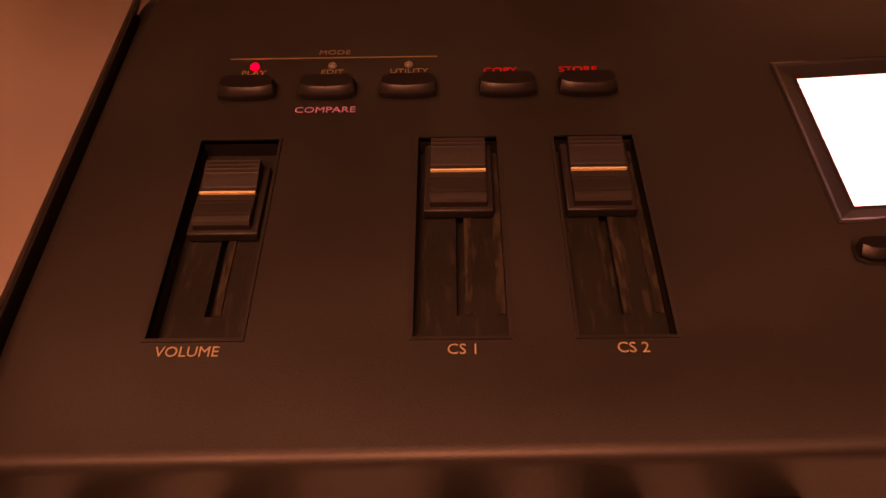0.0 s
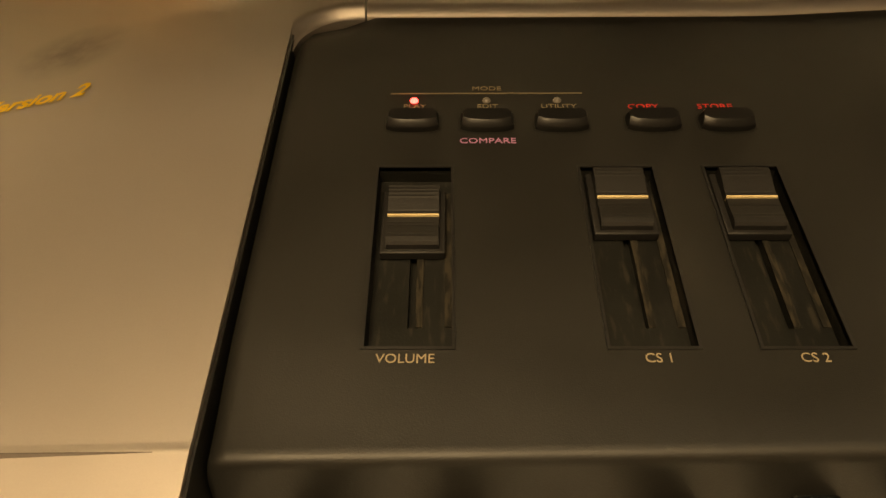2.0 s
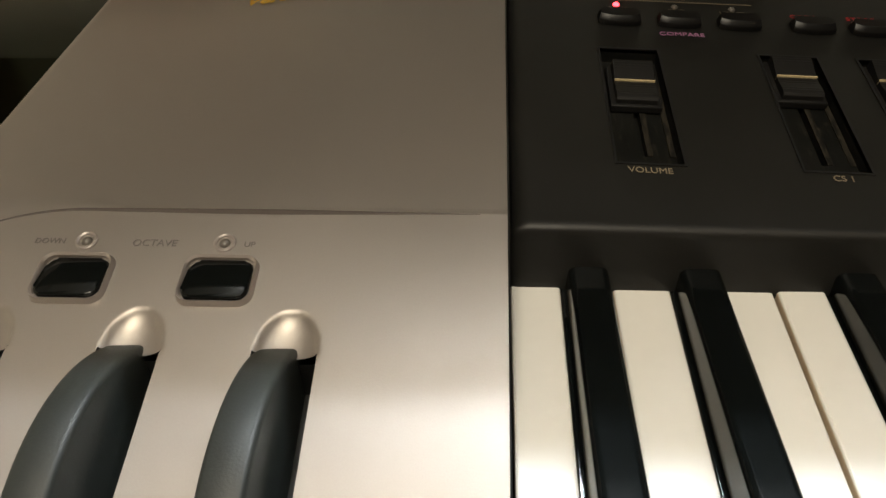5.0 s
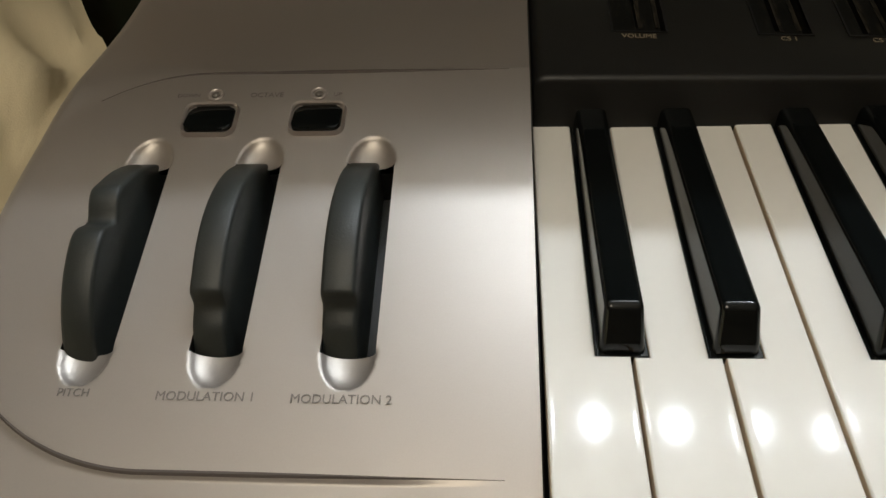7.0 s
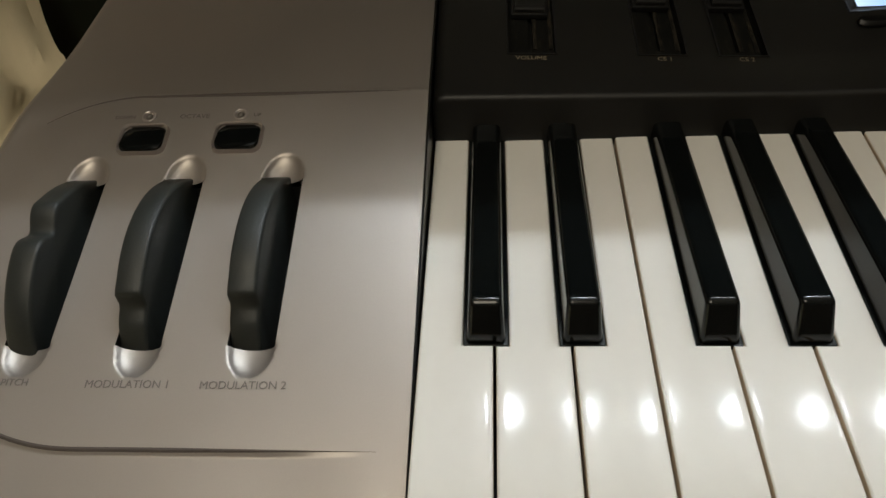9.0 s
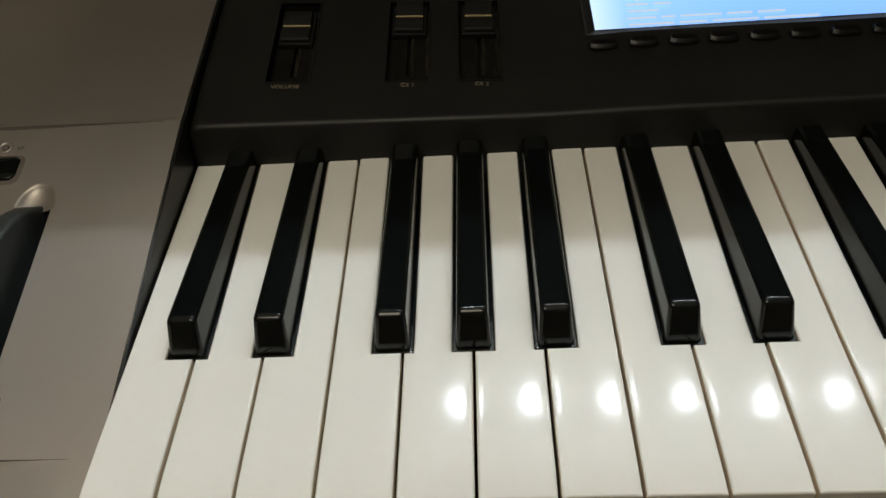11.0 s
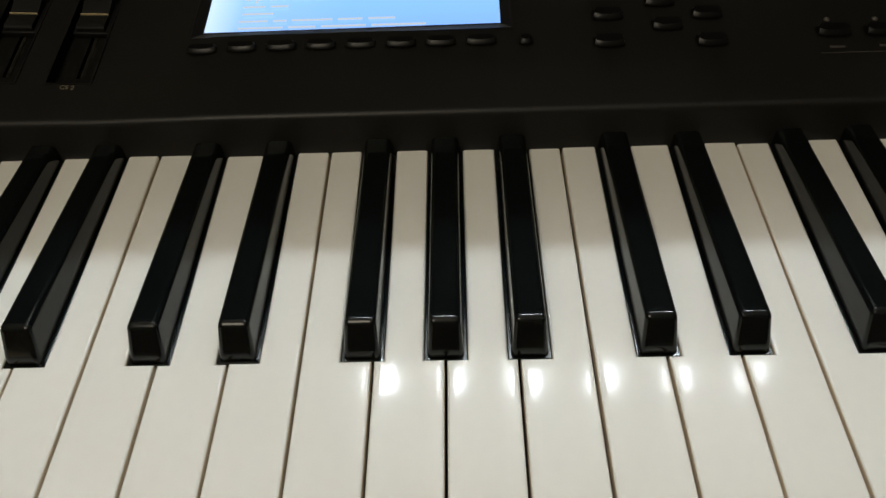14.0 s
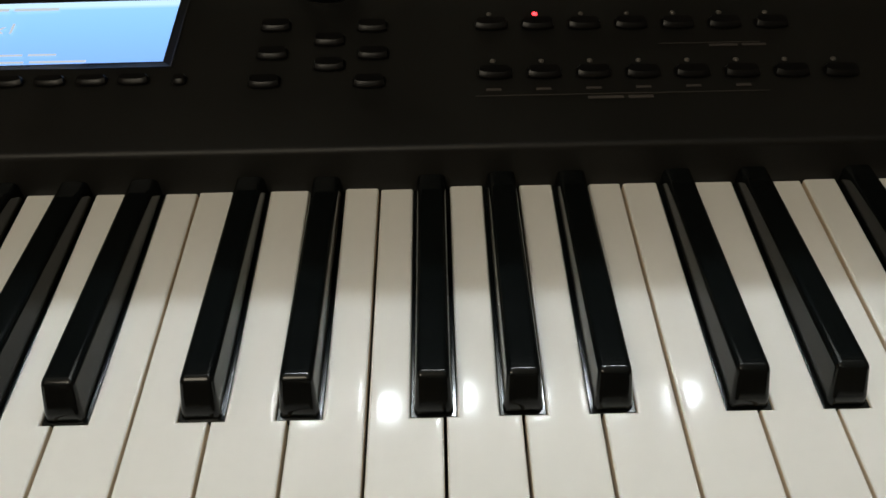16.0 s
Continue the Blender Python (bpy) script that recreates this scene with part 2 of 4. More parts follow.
def lettering(name, text, size, m, mat, parent, label="", align="CENTER", shear=0.0, width=1.0, heavy=0.0, drape=None):
    cu = bpy.data.curves.new(name, "FONT")
    cu.body, cu.size, cu.align_x, cu.align_y, cu.extrude, cu.shear = text, size, align, "CENTER", 0.00006, shear
    cu.resolution_u, cu.offset = 3, heavy
    ob = bpy.data.objects.new(name, cu)
    me = bpy.data.meshes.new_from_object(ob)
    bpy.data.objects.remove(ob)
    me.transform(m @ Matrix.Diagonal((width, 1, 1, 1)))
    if drape:
        for v in me.vertices:
            v.co.z = drape(v.co.x, v.co.y) + 0.0004
    me.materials.clear()
    return link(name, me, mat, parent, label)


def bars(name, m, widths, height, gap, mat, parent):
    bm = bmesh.new()
    x = -(sum(widths) + gap * (len(widths) - 1)) / 2
    for w in widths:
        box(bm, x, x + w, -height / 2, height / 2, -0.0001, 0.0001)
        x += w + gap
    bm.transform(m)
    return part(name, bm, mat, parent, smooth=0)


# ---- room ----
def room():
    x0, x1, y0, y1, z0, z1 = -1.6, 2.0, -1.7, 1.75, -0.78, 1.78
    t = 0.1
    for nm, b, mat, lab in (
        ("floor", (x0 - t, x1 + t, y0 - t, y1 + t, z0 - t, z0), FLOOR, "brown floor boards under the keyboard stand"),
        ("ceiling", (x0 - t, x1 + t, y0 - t, y1 + t, z1, z1 + t), CEIL, "plain white painted ceiling"),
        ("wall_north", (x0, x1, y1, y1 + t, z0, z1), WALL, "cream wallpapered wall behind the keyboard"),
        ("wall_south", (x0, x1, y0 - t, y0, z0, z1), DARK_WALL, "unseen wall, made dark to cut bounced light"),
        ("wall_west", (x0 - t, x0, y0, y1, z0, z1), DARK_WALL, "unseen side wall, made dark to cut bounced light"),
        ("wall_east", (x1, x1 + t, y0, y1, z0, z1), DARK_WALL, "unseen side wall, made dark to cut bounced light"),
    ):
        bm = bmesh.new()
        box(bm, *b)
        tagged(part(nm, bm, mat, None, smooth=0), lab, nm.split("_")[0], kind="structure")


room()


def synth_base():
    e = new("synthesizer")
    e.matrix_basis = pose(0.25, 0.2, -0.062)
    return tagged(e, "silver and black keyboard synthesizer with a lit blue display", "synthesizer")


SYNTH = synth_base()
X_END = 0.6935


def cheek():
    """Grid surface over the rounded outline, with wells left open, and skirts."""
    right, y_front, y_back = -0.0010, -0.012, 0.378
    rc_b, rc_f, left = 0.046, 0.035, -0.1595

    def x_left(y):
        if y > y_back - rc_b:
            return left + rc_b - math.sqrt(max(0, rc_b ** 2 - (y - (y_back - rc_b)) ** 2))
        if y < y_front + rc_f:
            return left - 0.011 + rc_f - math.sqrt(max(0, rc_f ** 2 - (y_front + rc_f - y) ** 2))
        return left - 0.011 * smoothstep(0.20, 0.09, y)

    fixed = -0.1365
    xs = [fixed]
    stops = sorted([fixed, right] + [v for w in WHEELS for v in w])
    for a, b in zip(stops, stops[1:]):
        n = max(1, round((b - a) / 0.0007))
        xs += [a + (b - a) * i / n for i in range(1, n + 1)]
    edge = [0, 0.0002, 0.0006, 0.0012, 0.002, 0.003, 0.0045, 0.006] + [0.006 + (0.0345 - 0.006) * i / 44 for i in range(1, 44)]
    ys = []
    ystops = [y_front, PAD_B - 0.003, PAD_B + 0.001, WELL_Y0 - 0.012, WELL_Y0, WELL_Y1, WELL_Y1 + 0.012, PAD_T - 0.001, PAD_T + 0.004, 0.27, y_back]
    steps = [0.0015, 0.00025, 0.0010, 0.0007, 0.0014, 0.0007, 0.0010, 0.00025, 0.0022, 0.0022]
    for a, b, s in zip(ystops, ystops[1:], steps):
        n = max(1, round((b - a) / s))
        ys += [a + (b - a) * i / n for i in range(n)]
    ys += [y_back - 0.0006, y_back]
    ys = sorted(ys)
    rr = 0.006

    def fall(d):
        return 0 if d >= rr else rr - math.sqrt(max(0, rr * rr - (rr - d) ** 2))

    verts, faces, rows = [], [], []
    for y in ys:
        xl = x_left(y)
        if y > y_back - rc_b or y < y_front + rc_f:
            span = fixed - xl if xl < fixed else None
        else:
            span = fixed - xl
        row = []
        cols = []
        if span is not None and span > 0.001:
            k = span / 0.034
            cols = [(xl + e * k, e) for e in edge]
            cols += [(x, None) for x in xs]
        else:
            cols = [(max(x, xl), None) for x in [fixed - 0.00001] * len(edge) + xs]
        for x, e in cols:
            d = min(x - xl if y < y_back - rc_b or x > left + rc_b else rc_b - math.hypot(x - left - rc_b, y - (y_back - rc_b)), y_back - y, max(0.0, y - y_front) + 0.0002)
            z = cheek_z(x, y) - fall(max(0.0, d))
            row.append(len(verts))
            verts.append((x, y, z))
        rows.append(row)
    nx = len(rows[0])
    for j in range(len(rows) - 1):
        for i in range(nx - 1):
            a, b, c, d = rows[j][i], rows[j][i + 1], rows[j + 1][i + 1], rows[j + 1][i]
            mx = (verts[a][0] + verts[b][0]) / 2
            my = (verts[a][1] + verts[d][1]) / 2
            if WELL_Y0 < my < WELL_Y1 and any(p < mx < q for p, q in WHEELS):
                continue
            faces.append((a, b, c, d))
    # skirts down to the base
    zb = -0.055
    ring = [r[0] for r in rows]
    for seq in (ring, [r[-1] for r in rows], rows[0], rows[-1]):
        base = []
        for v in seq:
            base.append(len(verts))
            verts.append((verts[v][0], verts[v][1], zb))
        for i in range(len(seq) - 1):
            faces.append((seq[i], seq[i + 1], base[i + 1], base[i]))
    me = bpy.data.meshes.new("left_cheek")
    me.from_pydata(verts, [], faces)
    me.validate()
    bm = bmesh.new()
    bm.from_mesh(me)
    bmesh.ops.remove_doubles(bm, verts=bm.verts, dist=0.00002)
    bpy.data.meshes.remove(me)
    return part("left_cheek", bm, SILVER, SYNTH, "silver painted end shell with worn satin sheen", smooth=50)


CHEEK = cheek()


def cheek_inner_side():
    """Thin black liner on the shell's inner side, facing the keys."""
    bm = bmesh.new()
    n = 130
    rows = []
    for i in range(n + 1):
        y = -0.010 + 0.322 * i / n
        z = cheek_z(-0.001, y) - 0.0013
        rows.append([bm.verts.new(p) for p in ((-0.0009, y, -0.05), (-0.0009, y, z), (-0.0004, y, z - 0.0004), (-0.0004, y, -0.05))])
    for a, b in zip(rows, rows[1:]):
        for k in range(3):
            bm.faces.new((a[k], a[k + 1], b[k + 1], b[k]))
    part("inner_side", bm, BLACK, CHEEK, "black inner side beside the keys")


cheek_inner_side()


def seam(path, widest, taper_a, taper_b):
    """A fine dark strip, painted as crease shade, laid along a path on the cheek, thinning out at its ends."""
    bm = bmesh.new()
    n = len(path)
    rows = []
    for i, (x, y) in enumerate(path):
        a, b = path[max(0, i - 1)], path[min(n - 1, i + 1)]
        t = Vector((b[0] - a[0], b[1] - a[1])).normalized()
        f = min(1, i / (n * taper_a) if taper_a else 1, (n - 1 - i) / (n * taper_b) if taper_b else 1)
        w = widest * (0.08 + 0.92 * f) / 2
        pts = [(x - t.y * w * k, y + t.x * w * k) for k in (-1, 0, 1)]
        rows.append([bm.verts.new((px, py, cheek_z(px, py) + (0.00016 if k == 1 else 0.00002))) for k, (px, py) in enumerate(pts)])
    for a, b in zip(rows, rows[1:]):
        for k in range(2):
            bm.faces.new((a[k], b[k], b[k + 1], a[k + 1]))
    part("crease_shade_strip", bm, CREASE_SHADE, CHEEK, "thin strip painted as shade in the crease between the shell's two surfaces")


def arc(cx, cy, r, a0, a1, n):
    return [(cx + r * math.cos(radians(a0 + (a1 - a0) * i / n)), cy + r * math.sin(radians(a0 + (a1 - a0) * i / n))) for i in range(n + 1)]


seam([(-0.008 - 0.104 * i / 60, PAD_T + 0.0004) for i in range(60)] + arc(PAD_L + 0.060, PAD_T - 0.0596, 0.060, 90, 128, 24), 0.0019, 0.35, 0.55)
seam([(-0.010 - 0.090 * i / 60, PAD_B - 0.0004) for i in range(60)] + arc(PAD_L + 0.072, PAD_B + 0.0716, 0.072, 270, 205, 40), 0.0012, 0.4, 0.3)


def wheel(x0, x1, kind):
    """A control wheel on an axle along x, with its open well."""
    bm = bmesh.new()
    zf, zr = pad_z(WELL_Y0), pad_z(WELL_Y1)
    dep = 0.016
    for a, b in (((x0, WELL_Y0), (x1, WELL_Y0)), ((x1, WELL_Y0), (x1, WELL_Y1)), ((x1, WELL_Y1), (x0, WELL_Y1)), ((x0, WELL_Y1), (x0, WELL_Y0))):
        za, zb = pad_z(a[1]) - 0.0002, pad_z(b[1]) - 0.0002
        if a[1] == b[1]:
            za = zb = za - 0.0045
        bm.faces.new([bm.verts.new(p) for p in ((*a, za), (*b, zb), (*b, zb - dep), (*a, za - dep))])
    bm.faces.new([bm.verts.new(p) for p in ((x0, WELL_Y0, zf - dep), (x1, WELL_Y0, zf - dep), (x1, WELL_Y1, zr - dep), (x0, WELL_Y1, zr - dep))])
    part("wheel_well", bm, BLACK, SYNTH, smooth=0)
    slope = math.atan(0.195)
    cy, cz = (WELL_Y0 + WELL_Y1) / 2, (zf + zr) / 2
    big, deep = 0.0445, 0.0302
    prof = []
    n = 200
    for i in range(n):
        a = -math.pi / 2 + 2 * math.pi * i / n
        deg = math.degrees(a)
        r = big
        up = deg - 90  # degrees from the top towards the player is positive when y falls
        if kind == "pitch":
            r -= 0.0046 * math.exp(-(((up + 5) / 6.0) ** 2)) - 0.0006 * math.exp(-(((up + 17) / 4) ** 2))
        else:
            if 15 < up < 90:
                r -= 0.0027 * smoothstep(26.5, 31.5, up) - 0.0006 * math.exp(-(((up - 26) / 4) ** 2)) - 0.0010 * smoothstep(32, 40, up)
        prof.append((r * math.cos(a), r * math.sin(a)))
    bm = bmesh.new()
    w0, w1 = x0 + 0.0003, x1 - 0.0052
    inset = 0.0013
    loops = []
    for x, s in ((w0, 1 - inset / big), (w0 + 0.0004, 1 - inset * 0.3 / big), (w0 + inset, 1), (w1 - inset, 1), (w1 - 0.0004, 1 - inset * 0.3 / big), (w1, 1 - inset / big)):
        lp = []
        for y, z in prof:
            yy, zz = y * s, z * s - deep
            lp.append(bm.verts.new((x, cy + yy * math.cos(slope) - zz * math.sin(slope), cz + yy * math.sin(slope) + zz * math.cos(slope))))
        loops.append(lp)
    for a, b in zip(loops, loops[1:]):
        for i in range(n):
            bm.faces.new((a[i], a[(i + 1) % n], b[(i + 1) % n], b[i]))
    bm.faces.new(loops[0])
    bm.faces.new(list(reversed(loops[-1])))
    return part("pitch_wheel" if kind == "pitch" else "modulation_wheel", bm, RUBBER, SYNTH, "dark grey rubber wheel with a notch" if kind == "pitch" else "dark grey rubber wheel with a stepped end", smooth=50)


for (wx0, wx1), wk in zip(WHEELS, ("pitch", "mod", "mod")):
    wheel(wx0, wx1, wk)


def octave_button(x, y):
    m = on_cheek(x, y)
    bm = bmesh.new()
    outer, mid, inner = round_rect(0.0190, 0.0148, 0.0036), round_rect(0.0180, 0.0138, 0.0032), round_rect(0.0170, 0.0126, 0.0028)
    rings = [(outer, -0.0004), (outer, 0.0002), (mid, 0.0018), (inner, 0.0012), (inner, -0.0035)]
    loops = [[bm.verts.new((px, py, z)) for px, py in o] for o, z in rings]
    for a, b in zip(loops, loops[1:]):
        for i in range(len(a)):
            bm.faces.new((a[i], a[(i + 1) % len(a)], b[(i + 1) % len(a)], b[i]))
    bm.transform(m)
    rim = part("octave_button", bm, SILVER_TRIM, SYNTH, "black rocker button in a raised silver rim", smooth=40)
    bm = bmesh.new()
    prism(bm, round_rect(0.0162, 0.0120, 0.0026), -0.006, 0.0019, 0.0008)
    bm.verts.ensure_lookup_table()
    for v in bm.verts:
        if v.co.z > -0.001:
            v.co.z -= 0.0014 * smoothstep(-0.0056, 0.004, v.co.y)
    bm.transform(m)
    part("cap", bm, GLOSS, rim, "glossy black cap")


for ox in (-0.1080, -0.0715):
    octave_button(ox, 0.1330)


def dome(bm, rad, h, n=14, rings=5):
    prev = None
    for k in range(rings + 1):
        a = math.pi / 2 * k / rings
        r, z = rad * math.cos(a), h * math.sin(a)
        cur = [bm.verts.new((r * math.cos(2 * math.pi * i / n), r * math.sin(2 * math.pi * i / n), z)) for i in range(n)] if k < rings else [bm.verts.new((0, 0, h))]
        if prev:
            for i in range(n):
                if len(cur) > 1:
                    bm.faces.new((prev[i], prev[(i + 1) % n], cur[(i + 1) % n], cur[i]))
                else:
                    bm.faces.new((prev[i], prev[(i + 1) % n], cur[0]))
        prev = cur


def ring_dish(m, rad, mat, parent):
    """A raised ring with a sunk middle, seat of a small lamp."""
    bm = bmesh.new()
    n = 20
    loops = []
    for r, z in ((rad, -0.0004), (rad, 0.0002), (rad * 0.86, 0.0005), (rad * 0.7, 0.0002), (rad * 0.6, -0.0008), (0.0001, -0.0008)):
        loops.append([bm.verts.new((r * math.cos(2 * math.pi * i / n), r * math.sin(2 * math.pi * i / n), z)) for i in range(n)])
    for a, b in zip(loops, loops[1:]):
        for i in range(n):
            bm.faces.new((a[i], a[(i + 1) % n], b[(i + 1) % n], b[i]))
    bm.transform(m)
    return part("led_seat", bm, mat, parent)


for lx in (-0.1085, -0.0725):
    seat = ring_dish(on_cheek(lx, 0.1445, 0.0002), 0.0029, SILVER_TRIM, SYNTH)
    bm = bmesh.new()
    dome(bm, 0.0015, 0.0012)
    bm.transform(on_cheek(lx, 0.1445, -0.0003))
    part("lens", bm, LED_OFF, seat, "unlit clear lens")

for txt, tx, ty, ts in (("DOWN", -0.1180, 0.1442, 0.0024), ("OCTAVE", -0.0905, 0.1440, 0.0030), ("UP", -0.0660, 0.1440, 0.0024), ("PITCH", -0.1240, 0.0375, 0.0032), ("MODULATION 1", -0.0880, 0.0370, 0.0036), ("MODULATION 2", -0.0520, 0.0368, 0.0036)):
    lettering("lettering", txt, ts, on_cheek(tx, ty, 0.0002), GREY_INK, CHEEK, "dark grey printed lettering")
lettering("lettering", "Version 2", 0.0091, on_cheek(-0.0815, 0.2764, 0.0004) @ pose(0, 0, 0, 0, 0, 5), GOLD_INK, CHEEK, "yellow slanted lettering", shear=0.3, heavy=0.00026, drape=cheek_z)


# ---- black control panel ----
SLOTS = [(0.0300, 0.0487), (0.0820, 0.1005), (0.1140, 0.1325)]
SLOT_Y0, SLOT_Y1 = 0.1795, 0.2342
SCR = (0.1755, 0.3070, 0.2095, 0.2512)
P_Y0, P_Y1 = 0.1575, 0.3040


def control_panel():
    xs = sorted(set([0.0, 0.0006, 0.0015, 0.003, 0.005] + [0.005 + (X_END - 0.005) * i / 70 for i in range(1, 71)] + [v for s in SLOTS for v in s] + [0.140, SCR[0] - 0.0045, SCR[1] + 0.0045]))
    ys = sorted(set([P_Y0 + (P_Y1 - P_Y0) * i / 24 for i in range(25)] + [SLOT_Y0, SLOT_Y1, SCR[2] - 0.0045, SCR[3] + 0.0045]))
    holes = [(a, b, SLOT_Y0, SLOT_Y1) for a, b in SLOTS] + [(SCR[0] - 0.0045, SCR[1] + 0.0045, SCR[2] - 0.0045, SCR[3] + 0.0045)]
    verts, faces, idx = [], [], {}

    def drop(x, y):
        r = 0.005
        d = x
        rc = 0.016
        if y > P_Y1 - rc and x < rc:
            d = rc - math.hypot(rc - x, y - (P_Y1 - rc))
        return 0 if d >= r else r - math.sqrt(max(0, r * r - (r - max(d, 0)) ** 2)) + (0.01 if d < -0.0005 else 0)

    for j, y in enumerate(ys):
        for i, x in enumerate(xs):
            idx[i, j] = len(verts)
            verts.append((x, y, panel_z(x, y) - drop(x, y)))
    for j in range(len(ys) - 1):
        for i in range(len(xs) - 1):
            mx, my = (xs[i] + xs[i + 1]) / 2, (ys[j] + ys[j + 1]) / 2
            if any(a < mx < b and c < my < d for a, b, c, d in holes):
                continue
            faces.append((idx[i, j], idx[i + 1, j], idx[i + 1, j + 1], idx[i, j + 1]))
    # rounded front lip, front face down to the keys
    lip = [(0.0, 0.0), (-0.0012, -0.0001), (-0.0023, -0.0006), (-0.0030, -0.0015), (-0.0034, -0.0028), (-0.0040, -0.0060), (-0.0058, -0.0110), (-0.0077, -0.0165), (-0.0077, -0.0400)]
    prev = [idx[i, 0] for i in range(len(xs))]
    for dy, dz in lip[1:]:
        cur = []
        for i, x in enumerate(xs):
            cur.append(len(verts))
            verts.append((x, P_Y0 + dy, panel_z(x, P_Y0) + dz - drop(x, P_Y0)))
        for i in range(len(xs) - 1):
            faces.append((prev[i], cur[i], cur[i + 1], prev[i + 1]))
        prev = cur
    # left side wall
    side = [idx[0, j] for j in range(len(ys))]
    base = []
    for v in side:
        base.append(len(verts))
        verts.append((verts[v][0], verts[v][1], -0.05))
    for i in range(len(side) - 1):
        faces.append((side[i], side[i + 1], base[i + 1], base[i]))
    me = bpy.data.meshes.new("control_panel")
    me.from_pydata(verts, [], faces)
    bm = bmesh.new()
    bm.from_mesh(me)
    bpy.data.meshes.remove(me)
    return part("control_panel", bm, PANEL, SYNTH, "black satin control panel with fine grain", smooth=45)


CONTROL = control_panel()


def slot(x0, x1):
    bm = bmesh.new()
    dep = 0.0046
    cx = (x0 + x1) / 2

    def P(x, y, dz):
        return bm.verts.new((x, y, panel_z(x, y) + dz))

    # raised thin rim, walls and a floor with a slit
    for a, b in (((x0, SLOT_Y0), (x1, SLOT_Y0)), ((x1, SLOT_Y0), (x1, SLOT_Y1)), ((x1, SLOT_Y1), (x0, SLOT_Y1)), ((x0, SLOT_Y1), (x0, SLOT_Y0))):
        bm.faces.new((P(*a, 0.0), P(*b, 0.0), P(*b, -dep), P(*a, -dep)))
    g = 0.0009
    ya, yb = SLOT_Y0 + 0.0085, SLOT_Y1 - 0.005
    for a, b, c, d in ((x0, cx - g, SLOT_Y0, SLOT_Y1), (cx + g, x1, SLOT_Y0, SLOT_Y1), (cx - g, cx + g, SLOT_Y0, ya), (cx - g, cx + g, yb, SLOT_Y1)):
        bm.faces.new((P(a, c, -dep), P(b, c, -dep), P(b, d, -dep), P(a, d, -dep)))
    for x in (cx - g, cx + g):
        bm.faces.new((P(x, ya, -dep), P(x, yb, -dep), P(x, yb, -dep - 0.0025), P(x, ya, -dep - 0.0025)))
    bm.faces.new((P(cx - g, ya, -dep - 0.0025), P(cx + g, ya, -dep - 0.0025), P(cx + g, yb, -dep - 0.0025), P(cx - g, yb, -dep - 0.0025)))
    ob = part("slider_slot", bm, WELL, SYNTH, "sunk black slider slot with dusty floor", smooth=0)
    bm = bmesh.new()
    t = 0.0007
    for a, b, c, d in ((x0 - t, x0, SLOT_Y0 - t, SLOT_Y1 + t), (x1, x1 + t, SLOT_Y0 - t, SLOT_Y1 + t), (x0, x1, SLOT_Y0 - t, SLOT_Y0), (x0, x1, SLOT_Y1, SLOT_Y1 + t)):
        lo = [bm.verts.new((x, y, panel_z(x, y) - 0.001)) for x, y in ((a, c), (b, c), (b, d), (a, d))]
        hi = [bm.verts.new((x, y, panel_z(x, y) + 0.0004)) for x, y in ((a, c), (b, c), (b, d), (a, d))]
        bm.faces.new(hi)
        for i in range(4):
            bm.faces.new((lo[i], lo[(i + 1) % 4], hi[(i + 1) % 4], hi[i]))
    part("rim", bm, BLACK, ob, smooth=0)
    # dust seal: a narrow felt edge beside the slit
    bm = bmesh.new()
    for xa, xb, up in ((cx + g, cx + g + 0.0016, 0.0004), (x1 - 0.0019, x1 - 0.0002, 0.0005)):
        lo = [bm.verts.new((x, y, panel_z(x, y) - dep)) for x, y in ((xa, ya), (xb, ya), (xb, yb), (xa, yb))]
        hi = [bm.verts.new((x, y, panel_z(x, y) - dep + up)) for x, y in ((xa, ya), (xb, ya), (xb, yb), (xa, yb))]
        bm.faces.new(hi)
        for i in range(4):
            bm.faces.new((lo[i], lo[(i + 1) % 4], hi[(i + 1) % 4], hi[i]))
    part("felt_strip", bm, FELT, ob, "dusty grey felt strips", smooth=0)


def slider_knob(cx, y0, y1):
    """Stepped knob with ribs and a pale index line."""
    m = on_panel(cx, (y0 + y1) / 2)
    h = (y1 - y0) / 2
    bm = bmesh.new()
    box(bm, -0.0079, 0.0079, -h + 0.0015, h, -0.0042, -0.0016, 0.0005)
    # raised grip, higher at its far end
    w = 0.0063
    prof = [(-h + 0.0026, -0.0022), (-h + 0.0029, -0.0002), (-h + 0.0035, 0.0005)]
    n = 30
    for i in range(n):
        y = -h + 0.0043 + (2 * h - 0.0057) * i / (n - 1)
        base = 0.0007 + 0.0012 * ((y + h) / (2 * h)) - 0.0011 * math.exp(-(((y - 0.0002) / (h * 0.5)) ** 2))
        rib = 0.00005 if i % 2 else -0.00005
        if abs(y - 0.0006) < 0.0011:
            rib = 0
        prof.append((y, base + rib))
    prof += [(h - 0.0009, 0.0012), (h - 0.0005, -0.0022)]
    a = [bm.verts.new((-w, y, z)) for y, z in prof]
    b = [bm.verts.new((w, y, z)) for y, z in prof]
    for i in range(len(prof) - 1):
        bm.faces.new((a[i], b[i], b[i + 1], a[i + 1]))
    bm.faces.new(list(a))
    bm.faces.new(list(reversed(b)))
    bm.transform(m)
    ob = part("slider_knob", bm, KNOB, SYNTH, "black ribbed slider knob with a cream line", smooth=20)
    bm = bmesh.new()
    box(bm, -0.0063, 0.0063, 0.0004, 0.0009, -0.001, 0.00085)
    bm.transform(m)
    part("index_line", bm, YELLOW_LINE, ob, "thin cream index line", smooth=0)


